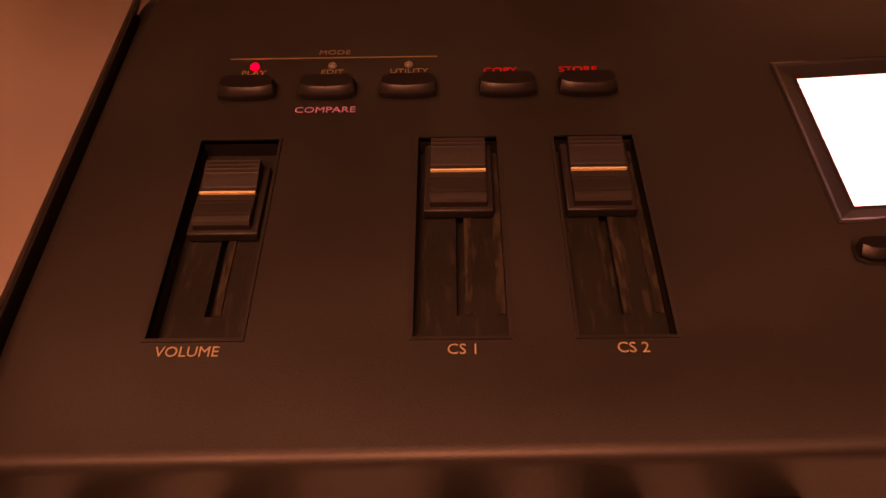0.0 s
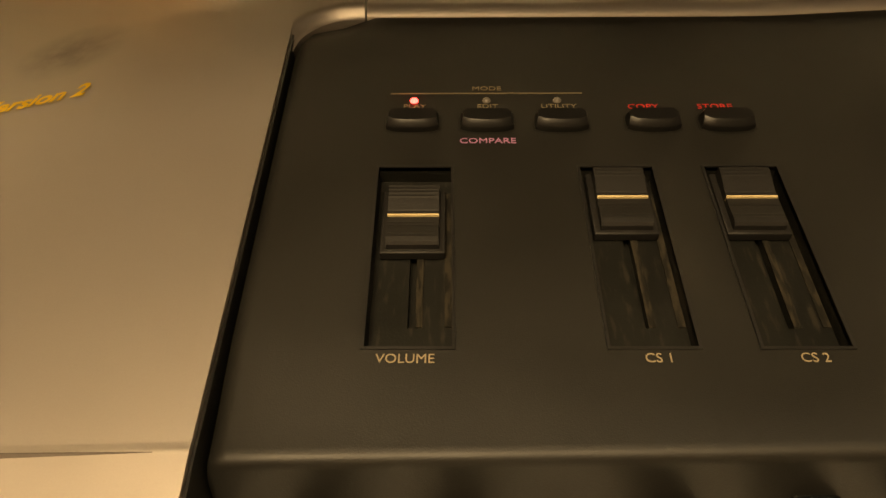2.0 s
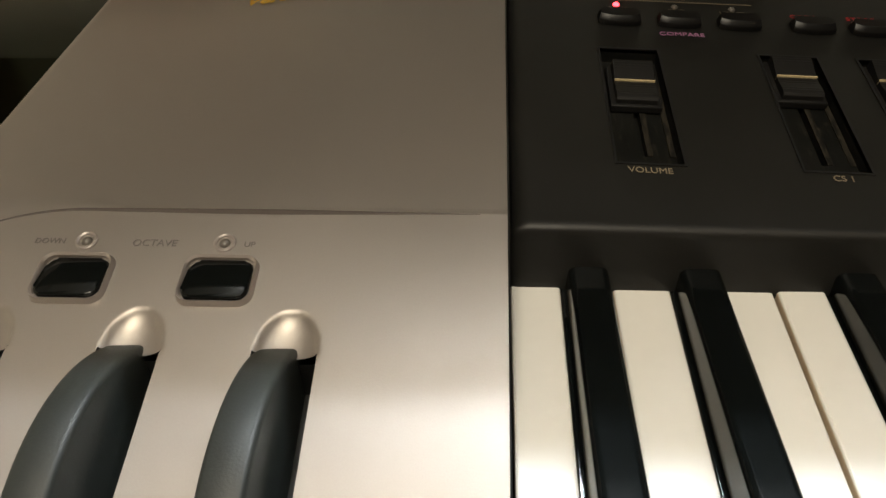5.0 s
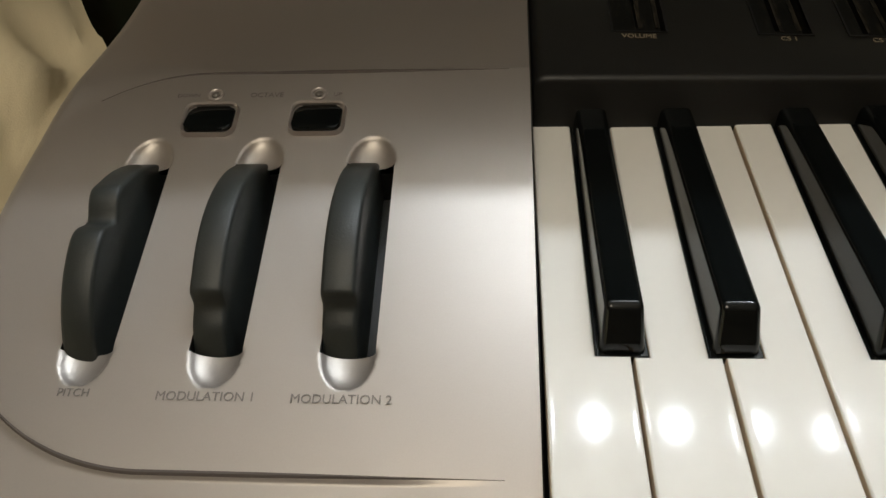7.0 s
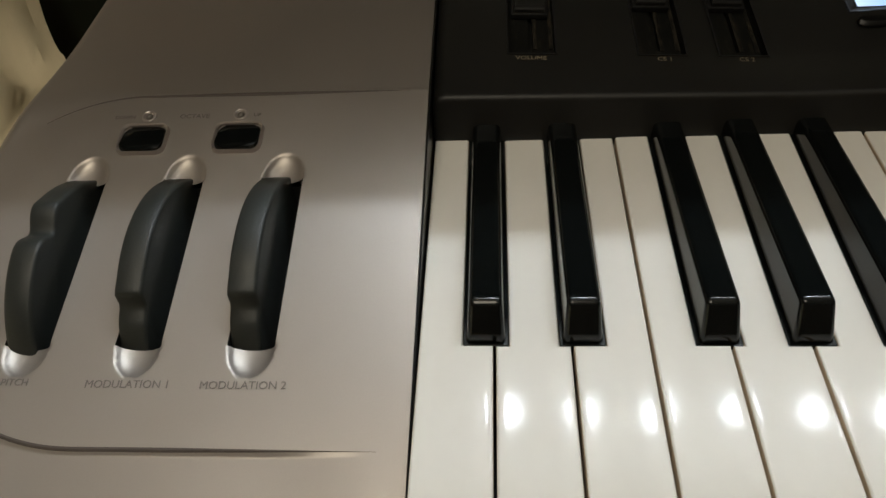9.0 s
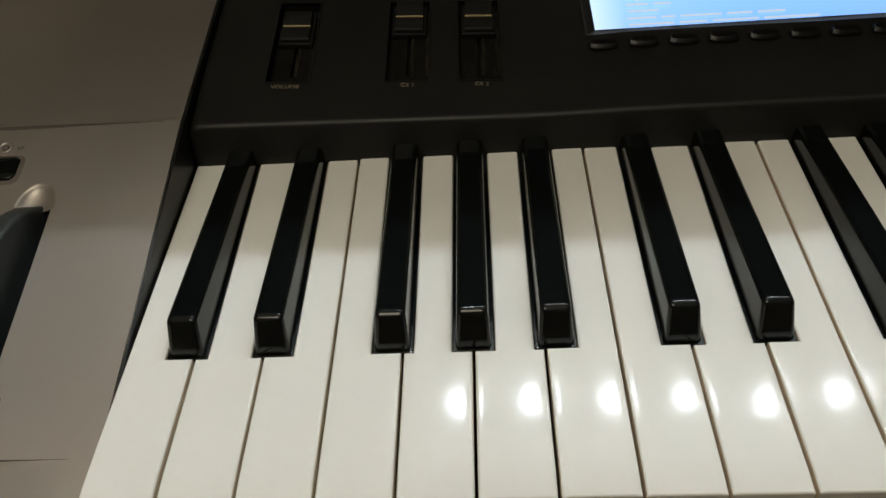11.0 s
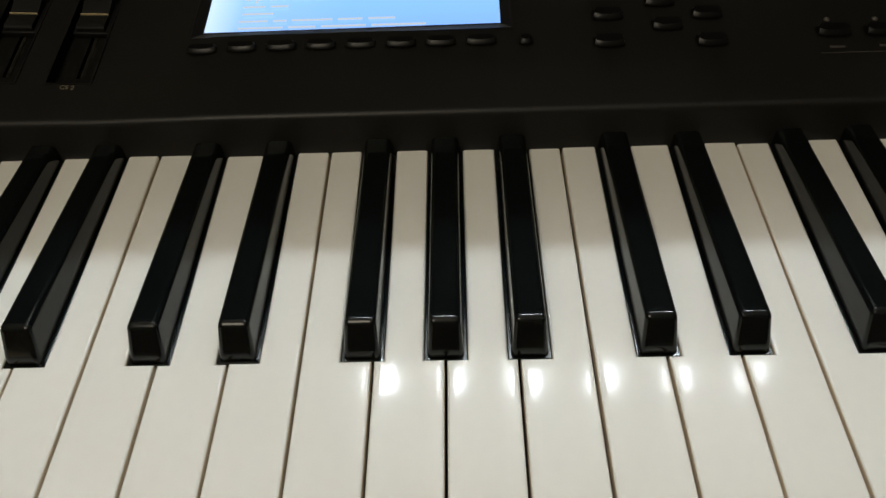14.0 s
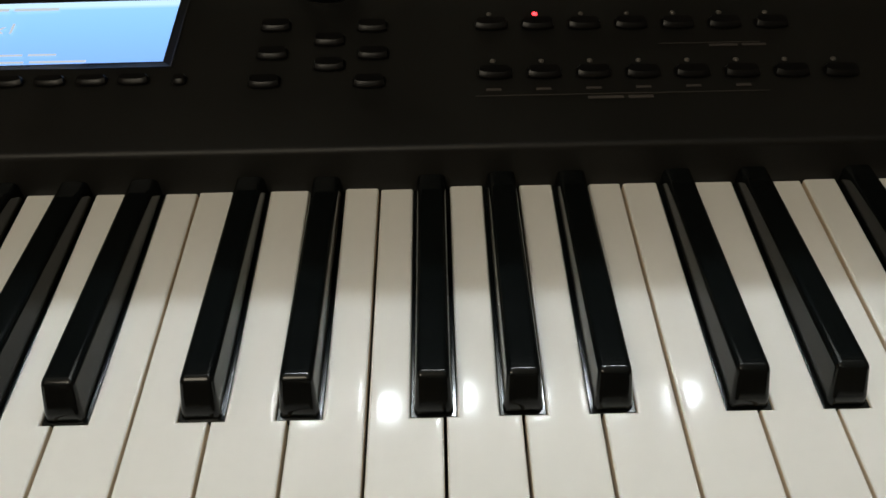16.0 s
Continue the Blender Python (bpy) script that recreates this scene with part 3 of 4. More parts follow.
for (sx0, sx1), (ky0, ky1), nm in zip(SLOTS, ((0.2052, 0.2275), (0.2112, 0.2338), (0.2112, 0.2338)), ("VOLUME", "CS 1", "CS 2")):
    slot(sx0, sx1)
    slider_knob((sx0 + sx1) / 2, ky0, ky1)
    lettering("lettering", nm, 0.0032, on_panel((sx0 + sx1) / 2 + (0.0005 if nm != "VOLUME" else -0.0005), 0.1765, 0.0003), BEIGE, CONTROL, "beige printed lettering")


def push_button(x, y, w=0.0146, d=0.0074, h=0.0032):
    """Key cap with a bowed front edge, on a flat dark plate that paints the shade of its gap."""
    m = on_panel(x, y)
    bm = bmesh.new()
    top = [(-w / 2 + 0.0012, d / 2), (w / 2 - 0.0012, d / 2), (w / 2, d / 2 - 0.0015), (w / 2, -d / 2 + 0.0014)]
    top += [(w / 2 - w * i / 8, -d / 2 + 0.0008 * abs(i - 4) ** 2 / 16) for i in range(1, 8)]
    top += [(-w / 2, -d / 2 + 0.0014), (-w / 2, d / 2 - 0.0015)]
    rings = []
    for z, side, front in ((-0.001, 0.0, 0.0), (h * 0.42, 0.0001, 0.0001), (h * 0.62, 0.0003, 0.0004), (h, 0.0007, 0.0019)):
        rings.append([bm.verts.new((px * (1 - 2 * side / w), py + (front if py < 0 else -side), z)) for px, py in top])
    n = len(top)
    for a, b in zip(rings, rings[1:]):
        for i in range(n):
            bm.faces.new((a[i], a[(i + 1) % n], b[(i + 1) % n], b[i]))
    bm.faces.new(rings[-1])
    bm.transform(m)
    ob = part("push_button", bm, CAP, SYNTH, "small black push button with a chamfered bowed front", smooth=28)
    # plate lies on the panel; its darker colour stands for the recess's shade
    bm = bmesh.new()
    bm.faces.new([bm.verts.new((qx * (1 + 0.0013 / w), qy * (1 + 0.0012 / d) - 0.0001, 0.00012)) for qx, qy in top])
    bm.transform(m)
    part("gap", bm, WELL, ob, "flat dark plate painted as the gap's shade round the cap", smooth=0)
    return ob


def small_led(x, y, lit=False, rad=0.0014):
    bm = bmesh.new()
    dome(bm, rad, rad * 0.8)
    bm.transform(on_panel(x, y, -0.0001))
    return part("indicator_led", bm, LED_RED if lit else LED_OFF, SYNTH, "glowing red indicator lamp" if lit else "unlit grey indicator lamp")


for bx in (0.0382, 0.0586, 0.0790, 0.1040, 0.1240):
    push_button(bx, 0.2516)
for i, lx in enumerate((0.0383, 0.0588, 0.0788)):
    small_led(lx, 0.2617, i == 0, 0.0012)
for txt, tx, ty, ts, tm in (("MODE", 0.0590, 0.2668, 0.0026, SOFT_BEIGE), ("PLAY", 0.0385, 0.2588, 0.0025, SOFT_BEIGE), ("EDIT", 0.0590, 0.2588, 0.0025, SOFT_BEIGE), ("UTILITY", 0.0790, 0.2588, 0.0025, SOFT_BEIGE), ("COMPARE", 0.0586, 0.2443, 0.0029, VIOLET_INK), ("COPY", 0.1025, 0.2585, 0.0029, RED_INK), ("STORE", 0.1225, 0.2585, 0.0029, RED_INK)):
    lettering("lettering", txt, ts, on_panel(tx, ty, 0.0003), tm, CONTROL, width=1.15)
bm = bmesh.new()
for lx0, lx1 in ((0.0315, 0.0862),):
    box(bm, lx0, lx1, 0.2645, 0.2648, -0.0001, 0.0001)
for v in bm.verts:
    v.co.z += panel_z(v.co.x, v.co.y) + 0.0003
part("printed_line", bm, SOFT_BEIGE, CONTROL, smooth=0)


def display():
    """Sunk liquid crystal display in a black bezel."""
    x0, x1, y0, y1 = SCR
    b = 0.0045

    def ringed(o, dz):
        return [(x, y, panel_z(x, y) + dz) for x, y in ((x0 - o, y0 - o), (x1 + o, y0 - o), (x1 + o, y1 + o), (x0 - o, y1 + o))]

    bm = bmesh.new()
    loops = [[bm.verts.new(p) for p in ringed(o, dz)] for o, dz in ((b + 0.0008, -0.0006), (b + 0.0008, 0.0003), (b + 0.0002, 0.0004), (b - 0.0006, 0.0), (0.0010, -0.0009), (0.0, -0.0010), (0.0, -0.003))]
    for p, q in zip(loops, loops[1:]):
        for i in range(4):
            bm.faces.new((p[i], p[(i + 1) % 4], q[(i + 1) % 4], q[i]))
    bez = part("display", bm, BLACK, SYNTH, "lit blue liquid crystal display in black bezel", smooth=0)
    bm = bmesh.new()
    bm.faces.new([bm.verts.new(p) for p in ringed(0.0002, -0.0012)])
    m, nt, bs = node_mat("blue_backlit_screen")
    tc = nt.nodes.new("ShaderNodeTexCoord")
    sep = nt.nodes.new("ShaderNodeSeparateXYZ")
    nt.links.new(tc.outputs["Generated"], sep.inputs[0])
    ramp = nt.nodes.new("ShaderNodeValToRGB")
    el = ramp.color_ramp.elements
    el[0].position, el[0].color = 0.0, (0.12, 0.34, 0.95, 1)
    el[1].position, el[1].color = 0.55, (0.17, 0.46, 1.0, 1)
    top = el.new(0.86)
    top.color = (0.21, 0.52, 1.0, 1)
    band = el.new(0.92)
    band.color = (0.62, 0.80, 1.0, 1)
    nt.links.new(sep.outputs["Y"], ramp.inputs["Fac"])
    lr = nt.nodes.new("ShaderNodeValToRGB")
    e2 = lr.color_ramp.elements
    e2[0].position, e2[0].color = 0.0, (0.9, 0.9, 0.9, 1)
    e2[1].position, e2[1].color = 0.5, (0.25, 0.25, 0.25, 1)
    pale = e2.new(0.12)
    pale.color = (0.36, 0.36, 0.36, 1)
    nt.links.new(sep.outputs["X"], lr.inputs["Fac"])
    mx = nt.nodes.new("ShaderNodeMix")
    mx.data_type = "RGBA"
    mx.inputs["B"].default_value = (0.78, 0.86, 1.0, 1)
    nt.links.new(lr.outputs["Color"], mx.inputs["Factor"])
    nt.links.new(ramp.outputs["Color"], mx.inputs["A"])
    nt.links.new(mx.outputs["Result"], bs.inputs["Emission Color"])
    bs.inputs["Emission Strength"].default_value = 0.95
    bs.inputs["Base Color"].default_value = (0.02, 0.03, 0.05, 1)
    bs.inputs["Roughness"].default_value = 0.12
    part("screen", bm, m, bez, "glowing pale blue screen", smooth=0)
    text = glow("pale_yellow_screen_text", (0.62, 0.62, 0.62), 0.75)
    sl = lambda x, y: on_panel(x, y, -0.0009)
    lettering("screen_text", "SpaceSax1", 0.0098, sl(0.1905, 0.2325), text, bez, align="LEFT", width=1.18)
    for row, (yy, ws) in enumerate(((0.2455, (0.014, 0.009, 0.012, 0.02)), (0.2248, (0.010, 0.008)), (0.2200, (0.014,)), (0.2150, (0.013, 0.006, 0.018, 0.011, 0.012)), (0.2105, (0.020, 0.012, 0.020, 0.024)))):
        bars("screen_text", sl(0.1905 + sum(ws) / 2 + 0.001 * len(ws), yy), ws, 0.0011 if row else 0.0018, 0.0025, text, bez)


display()

for i in range(8):
    push_button(0.1776 + 0.0172 * i, 0.1965, 0.0128, 0.0058, 0.0022)
push_button(0.3170, 0.1960, 0.0060, 0.0058, 0.0022)

# cursor and entry buttons, dial
for bx, by in ((0.3530, 0.2285), (0.3770, 0.2185), (0.3950, 0.2270), (0.3535, 0.2105), (0.3960, 0.2095), (0.3780, 0.2030), (0.3520, 0.1935), (0.3950, 0.1925)):
    push_button(bx, by, 0.0130, 0.0072, 0.0025)


def dial(x, y, rad):
    bm = bmesh.new()
    n = 48
    prof = [(rad + 0.001, -0.0005), (rad, 0.0005), (rad, 0.0045), (rad - 0.0005, 0.0054), (rad - 0.0014, 0.0058), (rad - 0.004, 0.0054), (rad * 0.5, 0.0048), (0.0003, 0.0047)]
    loops = [[bm.verts.new((r * math.cos(2 * math.pi * i / n), r * math.sin(2 * math.pi * i / n), z)) for i in range(n)] for r, z in prof]
    for a, b in zip(loops, loops[1:]):
        for i in range(n):
            bm.faces.new((a[i], a[(i + 1) % n], b[(i + 1) % n], b[i]))
    bm.transform(on_panel(x, y))
    part("data_dial", bm, GLOSS, SYNTH, "round glossy black data dial")


dial(0.3740, 0.2590, 0.0150)

for row_y, count in ((0.2345, 7), (0.2040, 8)):
    for i in range(count):
        ly = row_y - 0.0004 * i
        small_led(0.4460 + 0.0202 * i, ly, row_y > 0.22 and i == 1, 0.0012)
        push_button(0.4465 + 0.0202 * i, ly - 0.0078, 0.0140, 0.0070, 0.0025)
bm = bmesh.new()
box(bm, 0.4380, 0.5560, 0.1832, 0.1835, -0.0001, 0.0001)
box(bm, 0.5170, 0.5600, 0.2125, 0.2128, -0.0001, 0.0001)
for v in bm.verts:
    v.co.z += panel_z(v.co.x, v.co.y) + 0.0003
part("printed_line", bm, DIM_INK, CONTROL, smooth=0)
for i in range(6):
    bars("printed_bar", on_panel(0.4455 + 0.0202 * i, 0.1868, 0.0003), (0.006,), 0.0014, 0.001, DIM_INK, CONTROL)
bars("printed_bar", on_panel(0.4960, 0.1812, 0.0003), (0.014, 0.010), 0.0016, 0.002, DIM_INK, CONTROL)
bars("printed_bar", on_panel(0.5500, 0.2110, 0.0003), (0.012, 0.010), 0.0014, 0.002, DIM_INK, CONTROL)


def rear_deck():
    """Silver top behind the panel: bevelled front edge, split by a seam."""
    for nm, xa, xb in (("rear_deck", 0.0219, X_END),):
        bm = bmesh.new()
        prof = [(P_Y1, -0.03), (P_Y1, 0.0), (P_Y1 + 0.0004, 0.0007), (P_Y1 + 0.0030, 0.0022), (P_Y1 + 0.0038, 0.0026), (P_Y1 + 0.0052, 0.0028), (0.378, 0.0042), (0.378, -0.09)]
        xs = [xa + (xb - xa) * i / 40 for i in range(41)]
        loops = []
        for x in xs:
            z0 = panel_z(x, P_Y1)
            loops.append([bm.verts.new((x, y, z0 + dz)) for y, dz in prof])
        for a, b in zip(loops, loops[1:]):
            for i in range(len(prof) - 1):
                bm.faces.new((a[i], b[i], b[i + 1], a[i + 1]))
        part(nm, bm, SILVER, SYNTH, "silver rear deck with a bevelled edge", smooth=50)
    # corner piece joining the cheek, with a curved bevel that fades out along the panel's side
    bm = bmesh.new()
    rc, n, m = 0.016, 18, 16
    offs = [0.0, 0.0004, 0.0012, 0.0025, 0.0040, 0.0052, 0.0062, 0.0075]
    loops = []
    for i in range(n + 2):
        a = radians(180 - 90 * min(i, n) / n)
        ca, sa = math.cos(a), math.sin(a)
        ax, ay = rc + rc * ca, P_Y1 - rc + rc * sa
        if i > n:
            ax = 0.0211
        # ray runs out to the piece's far border
        reach = min((-0.0012 - ax) / ca if ca < -0.02 else 9, (0.378 - ay) / sa if sa > 0.02 else 9)
        col = []
        for k in range(m + 1):
            d = offs[k] if k < len(offs) else offs[-1] + (reach - offs[-1]) * (k - len(offs) + 1) / (m + 1 - len(offs))
            d = min(d, reach)
            x, y = ax + ca * d, ay + sa * d
            top = deck_z(x, y)
            high = clamp(top - panel_z(max(x, 0), min(y, P_Y1)) + 0.0015, 0, 0.0034)
            col.append(bm.verts.new((x, y, top - high * smoothstep(0.0036, 0.0, d))))
        low = bm.verts.new((ax, ay, -0.03))
        loops.append([low] + col)
    for a, b in zip(loops, loops[1:]):
        for i in range(len(a) - 1):
            bm.faces.new((a[i], b[i], b[i + 1], a[i + 1]))
    bmesh.ops.remove_doubles(bm, verts=bm.verts, dist=0.00001)
    part("corner_trim", bm, SILVER, SYNTH, "curved silver corner of the rear deck", smooth=50)
    bm = bmesh.new()
    box(bm, -0.003, X_END, P_Y1 + 0.001, 0.377, -0.055, 0.028)
    part("rear_chassis", bm, BLACK, SYNTH)


rear_deck()


def base_case():
    bm = bmesh.new()
    box(bm, 0.0, X_END, -0.016, 0.377, -0.062, -0.034, 0.003)
    box(bm, -0.003, X_END, -0.016, -0.003, -0.05, -0.0205, 0.002)
    box(bm, -0.15, 0.0, -0.002, 0.34, -0.062, -0.052)
    part("base_case", bm, BLACK, SYNTH, "black lower case under the keys")
    bm = bmesh.new()
    box(bm, X_END, X_END + 0.012, -0.016, 0.378, -0.062, 0.040, 0.003)
    part("end_plate", bm, BLACK, SYNTH, "plain black end plate")


base_case()


# ---- keys ----
PITCH = 0.0235
KEY_END = 0.1560
HEAD = 0.0505
BLACKS = {0: (1, -0.0026), 1: (2, 0.0032), 3: (4, -0.0034), 4: (5, 0.0), 5: (6, 0.0035)}
NOTCH = 0.0071


def black_at(gap):
    """x of the black key over white gap number `gap`, or None."""
    o, k = divmod(gap - 1, 7)
    return None if k not in BLACKS else gap * PITCH + BLACKS[k][1]


def white_key_mesh(k, last=False):
    """A white key with notches, soft edges and a slightly crowned top; its left edge lies at x = 0."""
    a, b = 0.00048, PITCH - 0.00048
    left, right = black_at(k if k else 7 * 4) if k else None, None if last else black_at(k + 1)
    la = a if left is None else left - k * PITCH + NOTCH
    rb = b if right is None else right - k * PITCH - NOTCH
    out = [(a, 0.0), (b, 0.0)]
    if right is not None:
        out += [(b, HEAD), (rb, HEAD)]
    out += [(rb, KEY_END), (la, KEY_END)]
    if left is not None:
        out += [(la, HEAD), (a, HEAD)]
    bm = bmesh.new()
    # rounded upper edge, set in evenly at outer and inner corners
    n, r = len(out), 0.0009
    turns = []
    for i in range(n):
        p, q, o = out[i - 1], out[i], out[(i + 1) % n]
        e, f = Vector((q[0] - p[0], q[1] - p[1])).normalized(), Vector((o[0] - q[0], o[1] - q[1])).normalized()
        turns.append((-e.y - f.y, e.x + f.x))
    steps = [(0.0, -0.0045), (0.0, -r)] + [(r * (1 - math.cos(radians(g))), -r * (1 - math.sin(radians(g)))) for g in (30, 60, 90)]
    loops = [[bm.verts.new((q[0] + t[0] * d, q[1] + t[1] * d, z)) for q, t in zip(out, turns)] for d, z in steps]
    bm.faces.new(list(reversed(loops[0])))
    for lo, hi in zip(loops, loops[1:]):
        for i in range(n):
            bm.faces.new((lo[i], lo[(i + 1) % n], hi[(i + 1) % n], hi[i]))
    bm.faces.new(loops[-1])
    mid = PITCH / 2
    for i in range(1, 8):
        geom = list(bm.verts) + list(bm.edges) + list(bm.faces)
        bmesh.ops.bisect_plane(bm, geom=geom, plane_co=(PITCH * i / 8, 0, 0), plane_no=(1, 0, 0), dist=1e-6)
    for yy in (0.003, 0.006, 0.009, 0.012, 0.046, 0.054, 0.150):
        geom = list(bm.verts) + list(bm.edges) + list(bm.faces)
        bmesh.ops.bisect_plane(bm, geom=geom, plane_co=(0, yy, 0), plane_no=(0, 1, 0), dist=1e-6)
    for v in bm.verts:
        if v.co.z > -0.004:
            u = (v.co.x - mid) / mid
            v.co.z -= 0.00002 * u * u + 0.0006 * smoothstep(0.009, 0.0, v.co.y) ** 2
    box(bm, a + 0.001, b - 0.001, 0.007, HEAD - 0.004, -0.020, -0.0044)
    me = mesh_from(bm, "white_key", 60, True)
    me.materials.append(IVORY)
    me.materials.append(CREAM_SIDE)
    for p in me.polygons:
        if abs(p.normal.z) < 0.3 and p.center.y > 0.001:
            p.material_index = 1
    return me


def black_key_mesh():
    """Tapered black key with a sloping rounded front, standing on a wider sunk foot; its centre line lies at x = 0."""
    bm = bmesh.new()
    y0, y1 = 0.0515, 0.1513
    h = 0.0120

    def ring(w, y, z, wb, zb):
        return [bm.verts.new(p) for p in ((-w, y, z), (w, y, z), (wb, y1, zb), (-wb, y1, zb))]

    rings = [ring(0.0060, y0, -0.007, 0.0060, -0.007), ring(0.0060, y0, 0.0, 0.0060, 0.0), ring(0.0057, y0 + 0.0008, 0.0030, 0.0057, 0.0020), ring(0.0050, y0 + 0.0060, h, 0.0050, h - 0.0058)]
    for a, b in zip(rings, rings[1:]):
        for i in range(4):
            bm.faces.new((a[i], a[(i + 1) % 4], b[(i + 1) % 4], b[i]))
    hi, md, lo = rings[-1], rings[-2], rings[-3]
    bm.faces.new(hi)
    front = bm.edges.get((hi[0], hi[1]))
    es = [bm.edges.get((hi[i], hi[(i + 1) % 4])) for i in (1, 3)] + [bm.edges.get((p[i], q[i])) for p, q in ((md, hi), (lo, md)) for i in (0, 1)]
    bmesh.ops.bevel(bm, geom=[front] + es, offset=0.0019, segments=6, profile=0.5, affect="EDGES")
    box(bm, -0.0069, 0.0069, 0.0507, y1, -0.0075, -0.0007, 0.0002, 1)
    return mesh_from(bm, "black_key", 50, True)


SHAPES = {}
OCTAVES = 4
for k in range(7 * OCTAVES + 1):
    key = ("first", 0) if k == 0 else ("last", 0) if k == 7 * OCTAVES else ("mid", k % 7)
    if key not in SHAPES:
        SHAPES[key] = white_key_mesh(k, key[0] == "last")
    ob = link("white_key", SHAPES[key], IVORY, SYNTH)
    ob.matrix_basis = pose(k * PITCH, 0, random.uniform(-0.00025, 0.00025), random.uniform(-0.18, 0.18), random.uniform(-0.25, 0.25), 0)
BLACK_MESH = black_key_mesh()
for g in range(1, 7 * OCTAVES + 1):
    bxc = black_at(g)
    if bxc is not None:
        ob = link("black_key", BLACK_MESH, GLOSS, SYNTH)
        ob.matrix_basis = pose(bxc, 0, random.uniform(-0.0002, 0.0002), random.uniform(-0.2, 0.2), 0, 0)


# ---- stand and surroundings ----
def stand():
    e = new("keyboard_stand")
    e.matrix_basis = pose(0.35, 0.3, -0.78)
    tagged(e, "black steel keyboard stand with an unseen upper shelf that casts shade", "stand")
    bm = bmesh.new()
    box(bm, -0.14, 0.72, 0.0, 0.40, -0.092, -0.0625, 0.003)
    part("lower_shelf", bm, DARK_DESK, e)
    # unseen slab, sized to throw the shadow line on the keys and darken the deck
    bm = bmesh.new()
    box(bm, -0.330, 1.20, 0.2065, 0.66, 0.188, 0.198, 0.002)
    part("shade_shelf", bm, DARK_DESK, e)
    for x in (0.16, 0.60):
        bm = bmesh.new()
        box(bm, x - 0.02, x + 0.02, 0.44, 0.48, -0.78, 0.188, 0.004)
        part("upright", bm, STEEL, e)
        bm = bmesh.new()
        box(bm, x - 0.018, x + 0.018, 0.02, 0.445, -0.125, -0.092, 0.003)
        part("arm", bm, STEEL, e)
        bm = bmesh.new()
        box(bm, x - 0.02, x + 0.02, 0.0, 0.72, -0.78, -0.74, 0.004)
        part("foot", bm, STEEL, e)


stand()


def instrument_case():
    e = new("instrument_case")
    e.matrix_basis = pose(-0.55, 0.40, -0.78)
    tagged(e, "dark green flat case standing behind the cloth", "case")
    bm = bmesh.new()
    box(bm, -0.95, -0.166, 0.350, 0.432, -0.78, -0.035, 0.003)
    part("body", bm, GREEN_GREY, e)
    return e


instrument_case()


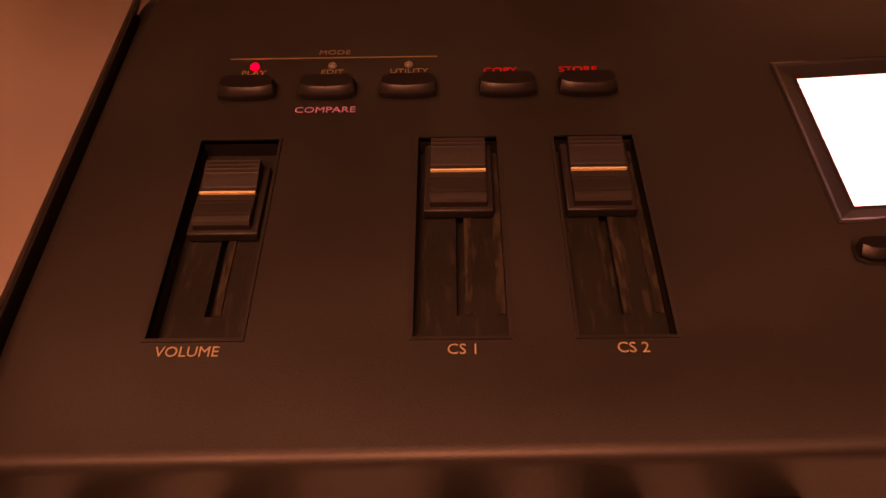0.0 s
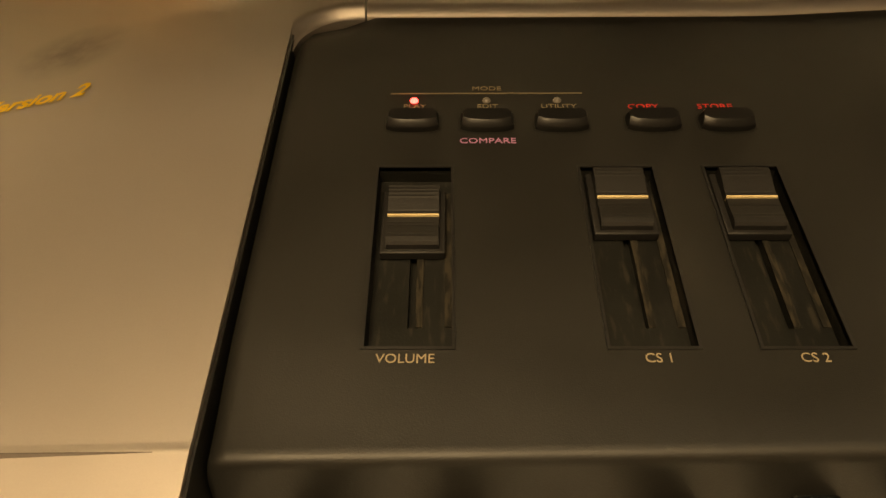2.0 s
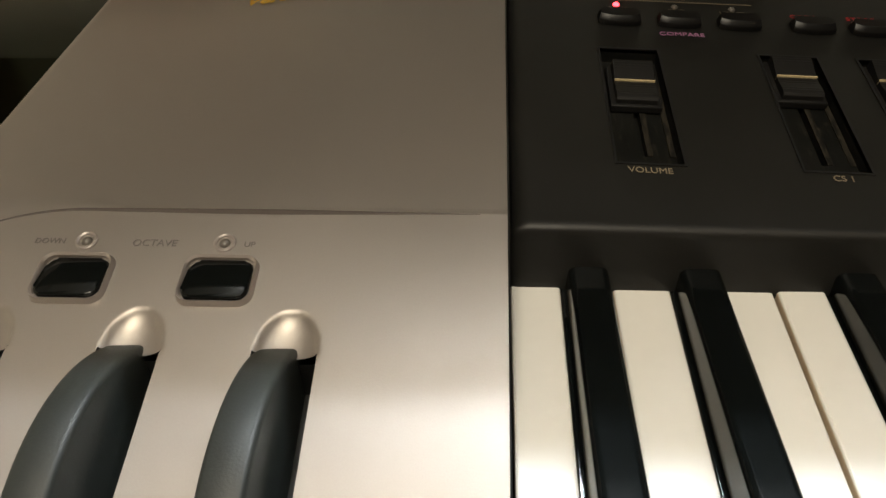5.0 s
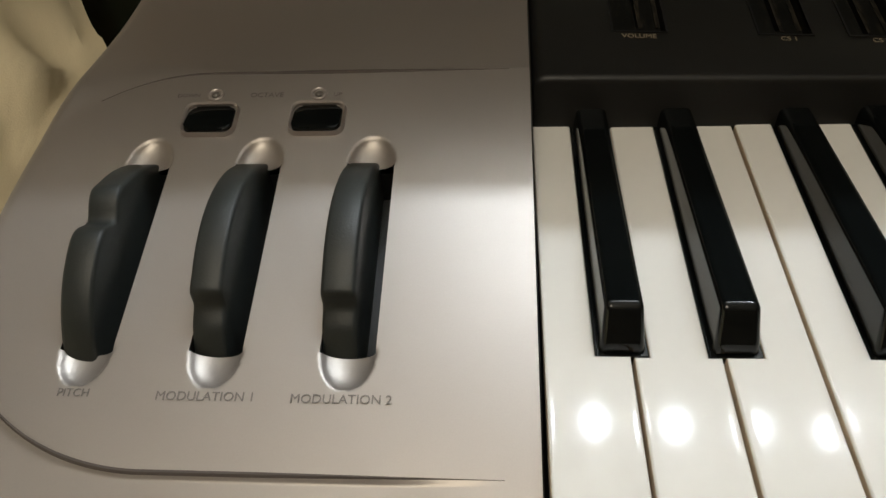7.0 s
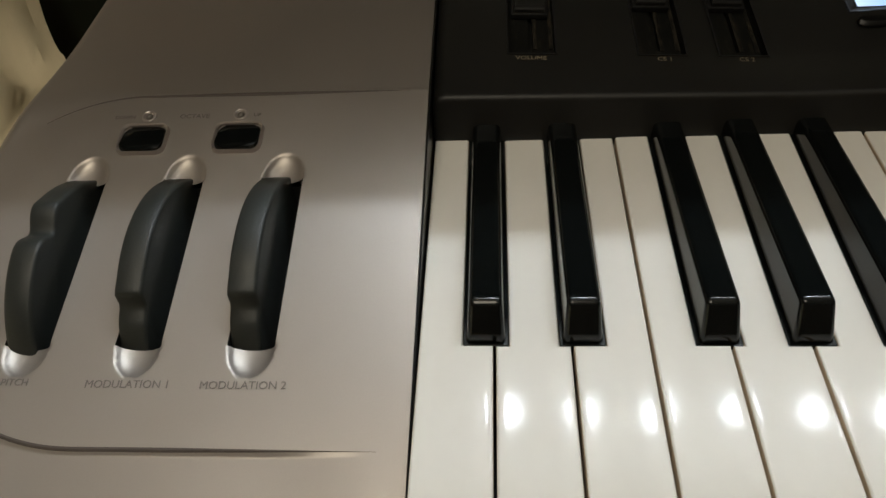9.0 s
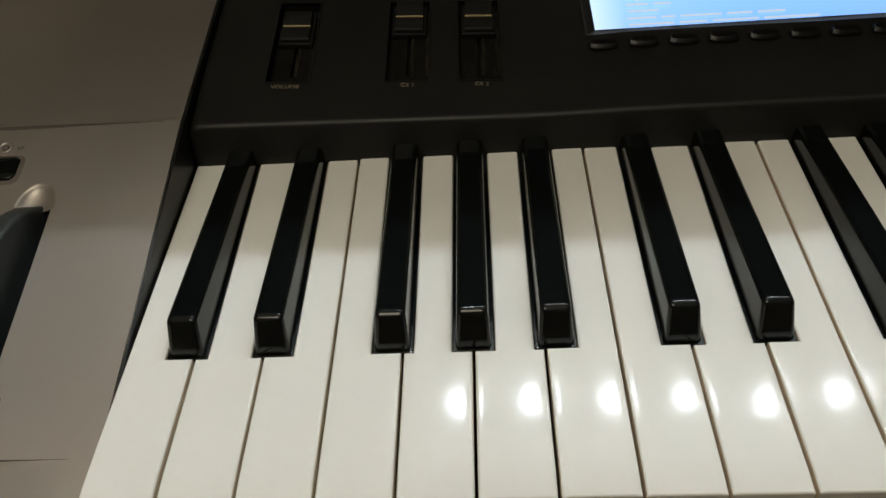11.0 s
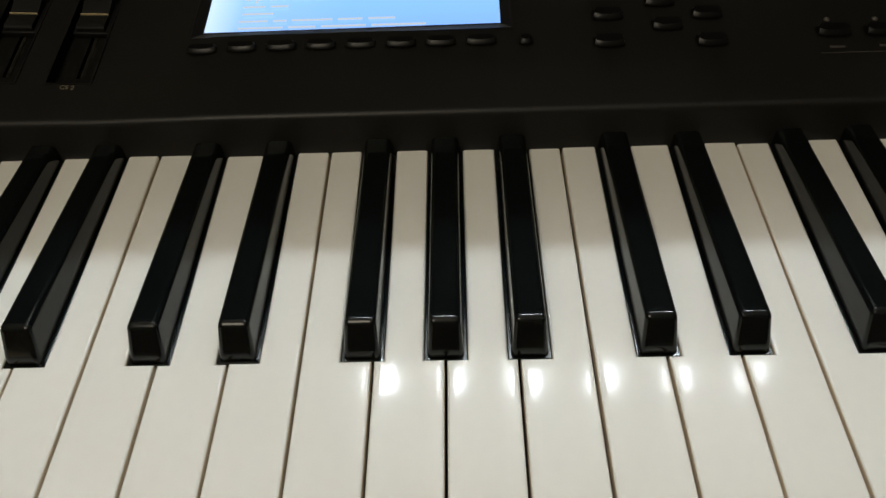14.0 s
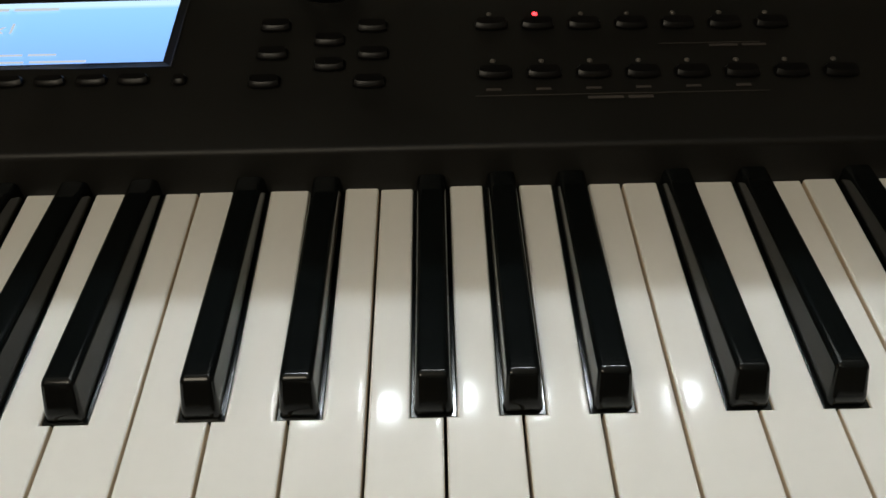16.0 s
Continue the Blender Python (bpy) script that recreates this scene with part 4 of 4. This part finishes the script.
def draped_cloth():
    """A sheet that rises from the floor, leans away beside the cheek in loose folds and falls behind."""
    bm = bmesh.new()
    turn = [(-0.232, -0.778), (-0.222, -0.30), (-0.200, -0.048), (-0.225, -0.030), (-0.45, 0.105), (-0.52, 0.06), (-0.56, -0.778)]
    line = []
    for (xa, za), (xb, zb), n in zip(turn, turn[1:], (6, 6, 8, 44, 10, 8)):
        line += [(xa + (xb - xa) * i / n, za + (zb - za) * i / n) for i in range(n)]
    line.append(turn[-1])
    n = 90
    grid = []
    for j, (x, z) in enumerate(line):
        far = clamp(0.271 - 1.57 * (x + 0.217), 0.245, 0.340)
        row = []
        for i in range(n + 1):
            y = -0.60 + (far + 0.60) * i / n
            edge = far - y
            w = 0.024 * noise.noise((x * 9 + y * 5, y * 14 - x * 16, 1.7)) + 0.009 * noise.noise((x * 34, y * 30, 4.2))
            w += 0.006 * math.sin((y + 0.9 * x) * 90 + 3 * noise.noise((x * 6, y * 6, 8.0))) * smoothstep(0.0, 0.03, edge)
            w += 0.005 * math.exp(-((edge - 0.004) / 0.003) ** 2) - 0.004 * math.exp(-((edge - 0.011) / 0.003) ** 2)
            if x > -0.222:
                w *= 0.4
            w *= smoothstep(-0.778, -0.6, z)
            row.append(bm.verts.new((x + 0.4 * w, y, max(z + 0.8 * w, -0.776))))
        grid.append(row)
    for a, c in zip(grid, grid[1:]):
        for i in range(n):
            bm.faces.new((a[i], a[i + 1], c[i + 1], c[i]))
    bmesh.ops.recalc_face_normals(bm, faces=list(bm.faces))
    bmesh.ops.solidify(bm, geom=list(bm.faces), thickness=0.002)
    ob = part("draped_cloth", bm, CLOTH, None, smooth=60)
    tagged(ob, "pale beige cloth draped in soft folds beside the keyboard", "cloth")


draped_cloth()


def door_post():
    bm = bmesh.new()
    box(bm, -0.985, -0.705, 1.70, 1.746, -0.78, 1.25, 0.004)
    ob = part("door_1", bm, WOOD, None)
    tagged(ob, "brown wooden door post on the cream wall", "door post", kind="structure")


door_post()


def spot_track():
    e = new("ceiling_spot_track")
    e.matrix_basis = pose(0.57, 1.02, 1.78)
    tagged(e, "white ceiling track with a row of six small bulbs", "lamp")
    bm = bmesh.new()
    box(bm, -0.03, 1.17, 1.014, 1.026, 1.765, 1.78, 0.002)
    part("rail", bm, CEIL, e)
    for _, (x, y, z), rad, _, _ in LAMPS[:6]:
        bm = bmesh.new()
        bmesh.ops.create_cone(bm, cap_ends=True, segments=16, radius1=0.011, radius2=0.007, depth=0.09, matrix=Matrix.Translation((x, y, 1.725)))
        part("socket", bm, STEEL, e)


spot_track()


def fill_lamp():
    # body for the added fill light; no known lamp hangs here
    x, y, z = LAMPS[6][1]
    e = new("unseen_fill_lamp")
    e.matrix_basis = pose(x, y, 1.78)
    tagged(e, "added warm fill lamp, unseen, on a short stem", "lamp")
    bm = bmesh.new()
    bmesh.ops.create_cone(bm, cap_ends=True, segments=24, radius1=0.035, radius2=0.05, depth=0.012, matrix=Matrix.Translation((x, y, 1.774)))
    part("rose", bm, CEIL, e)
    bm = bmesh.new()
    bmesh.ops.create_cone(bm, cap_ends=True, segments=12, radius1=0.006, radius2=0.006, depth=0.16, matrix=Matrix.Translation((x, y, 1.69)))
    part("stem", bm, STEEL, e)


fill_lamp()
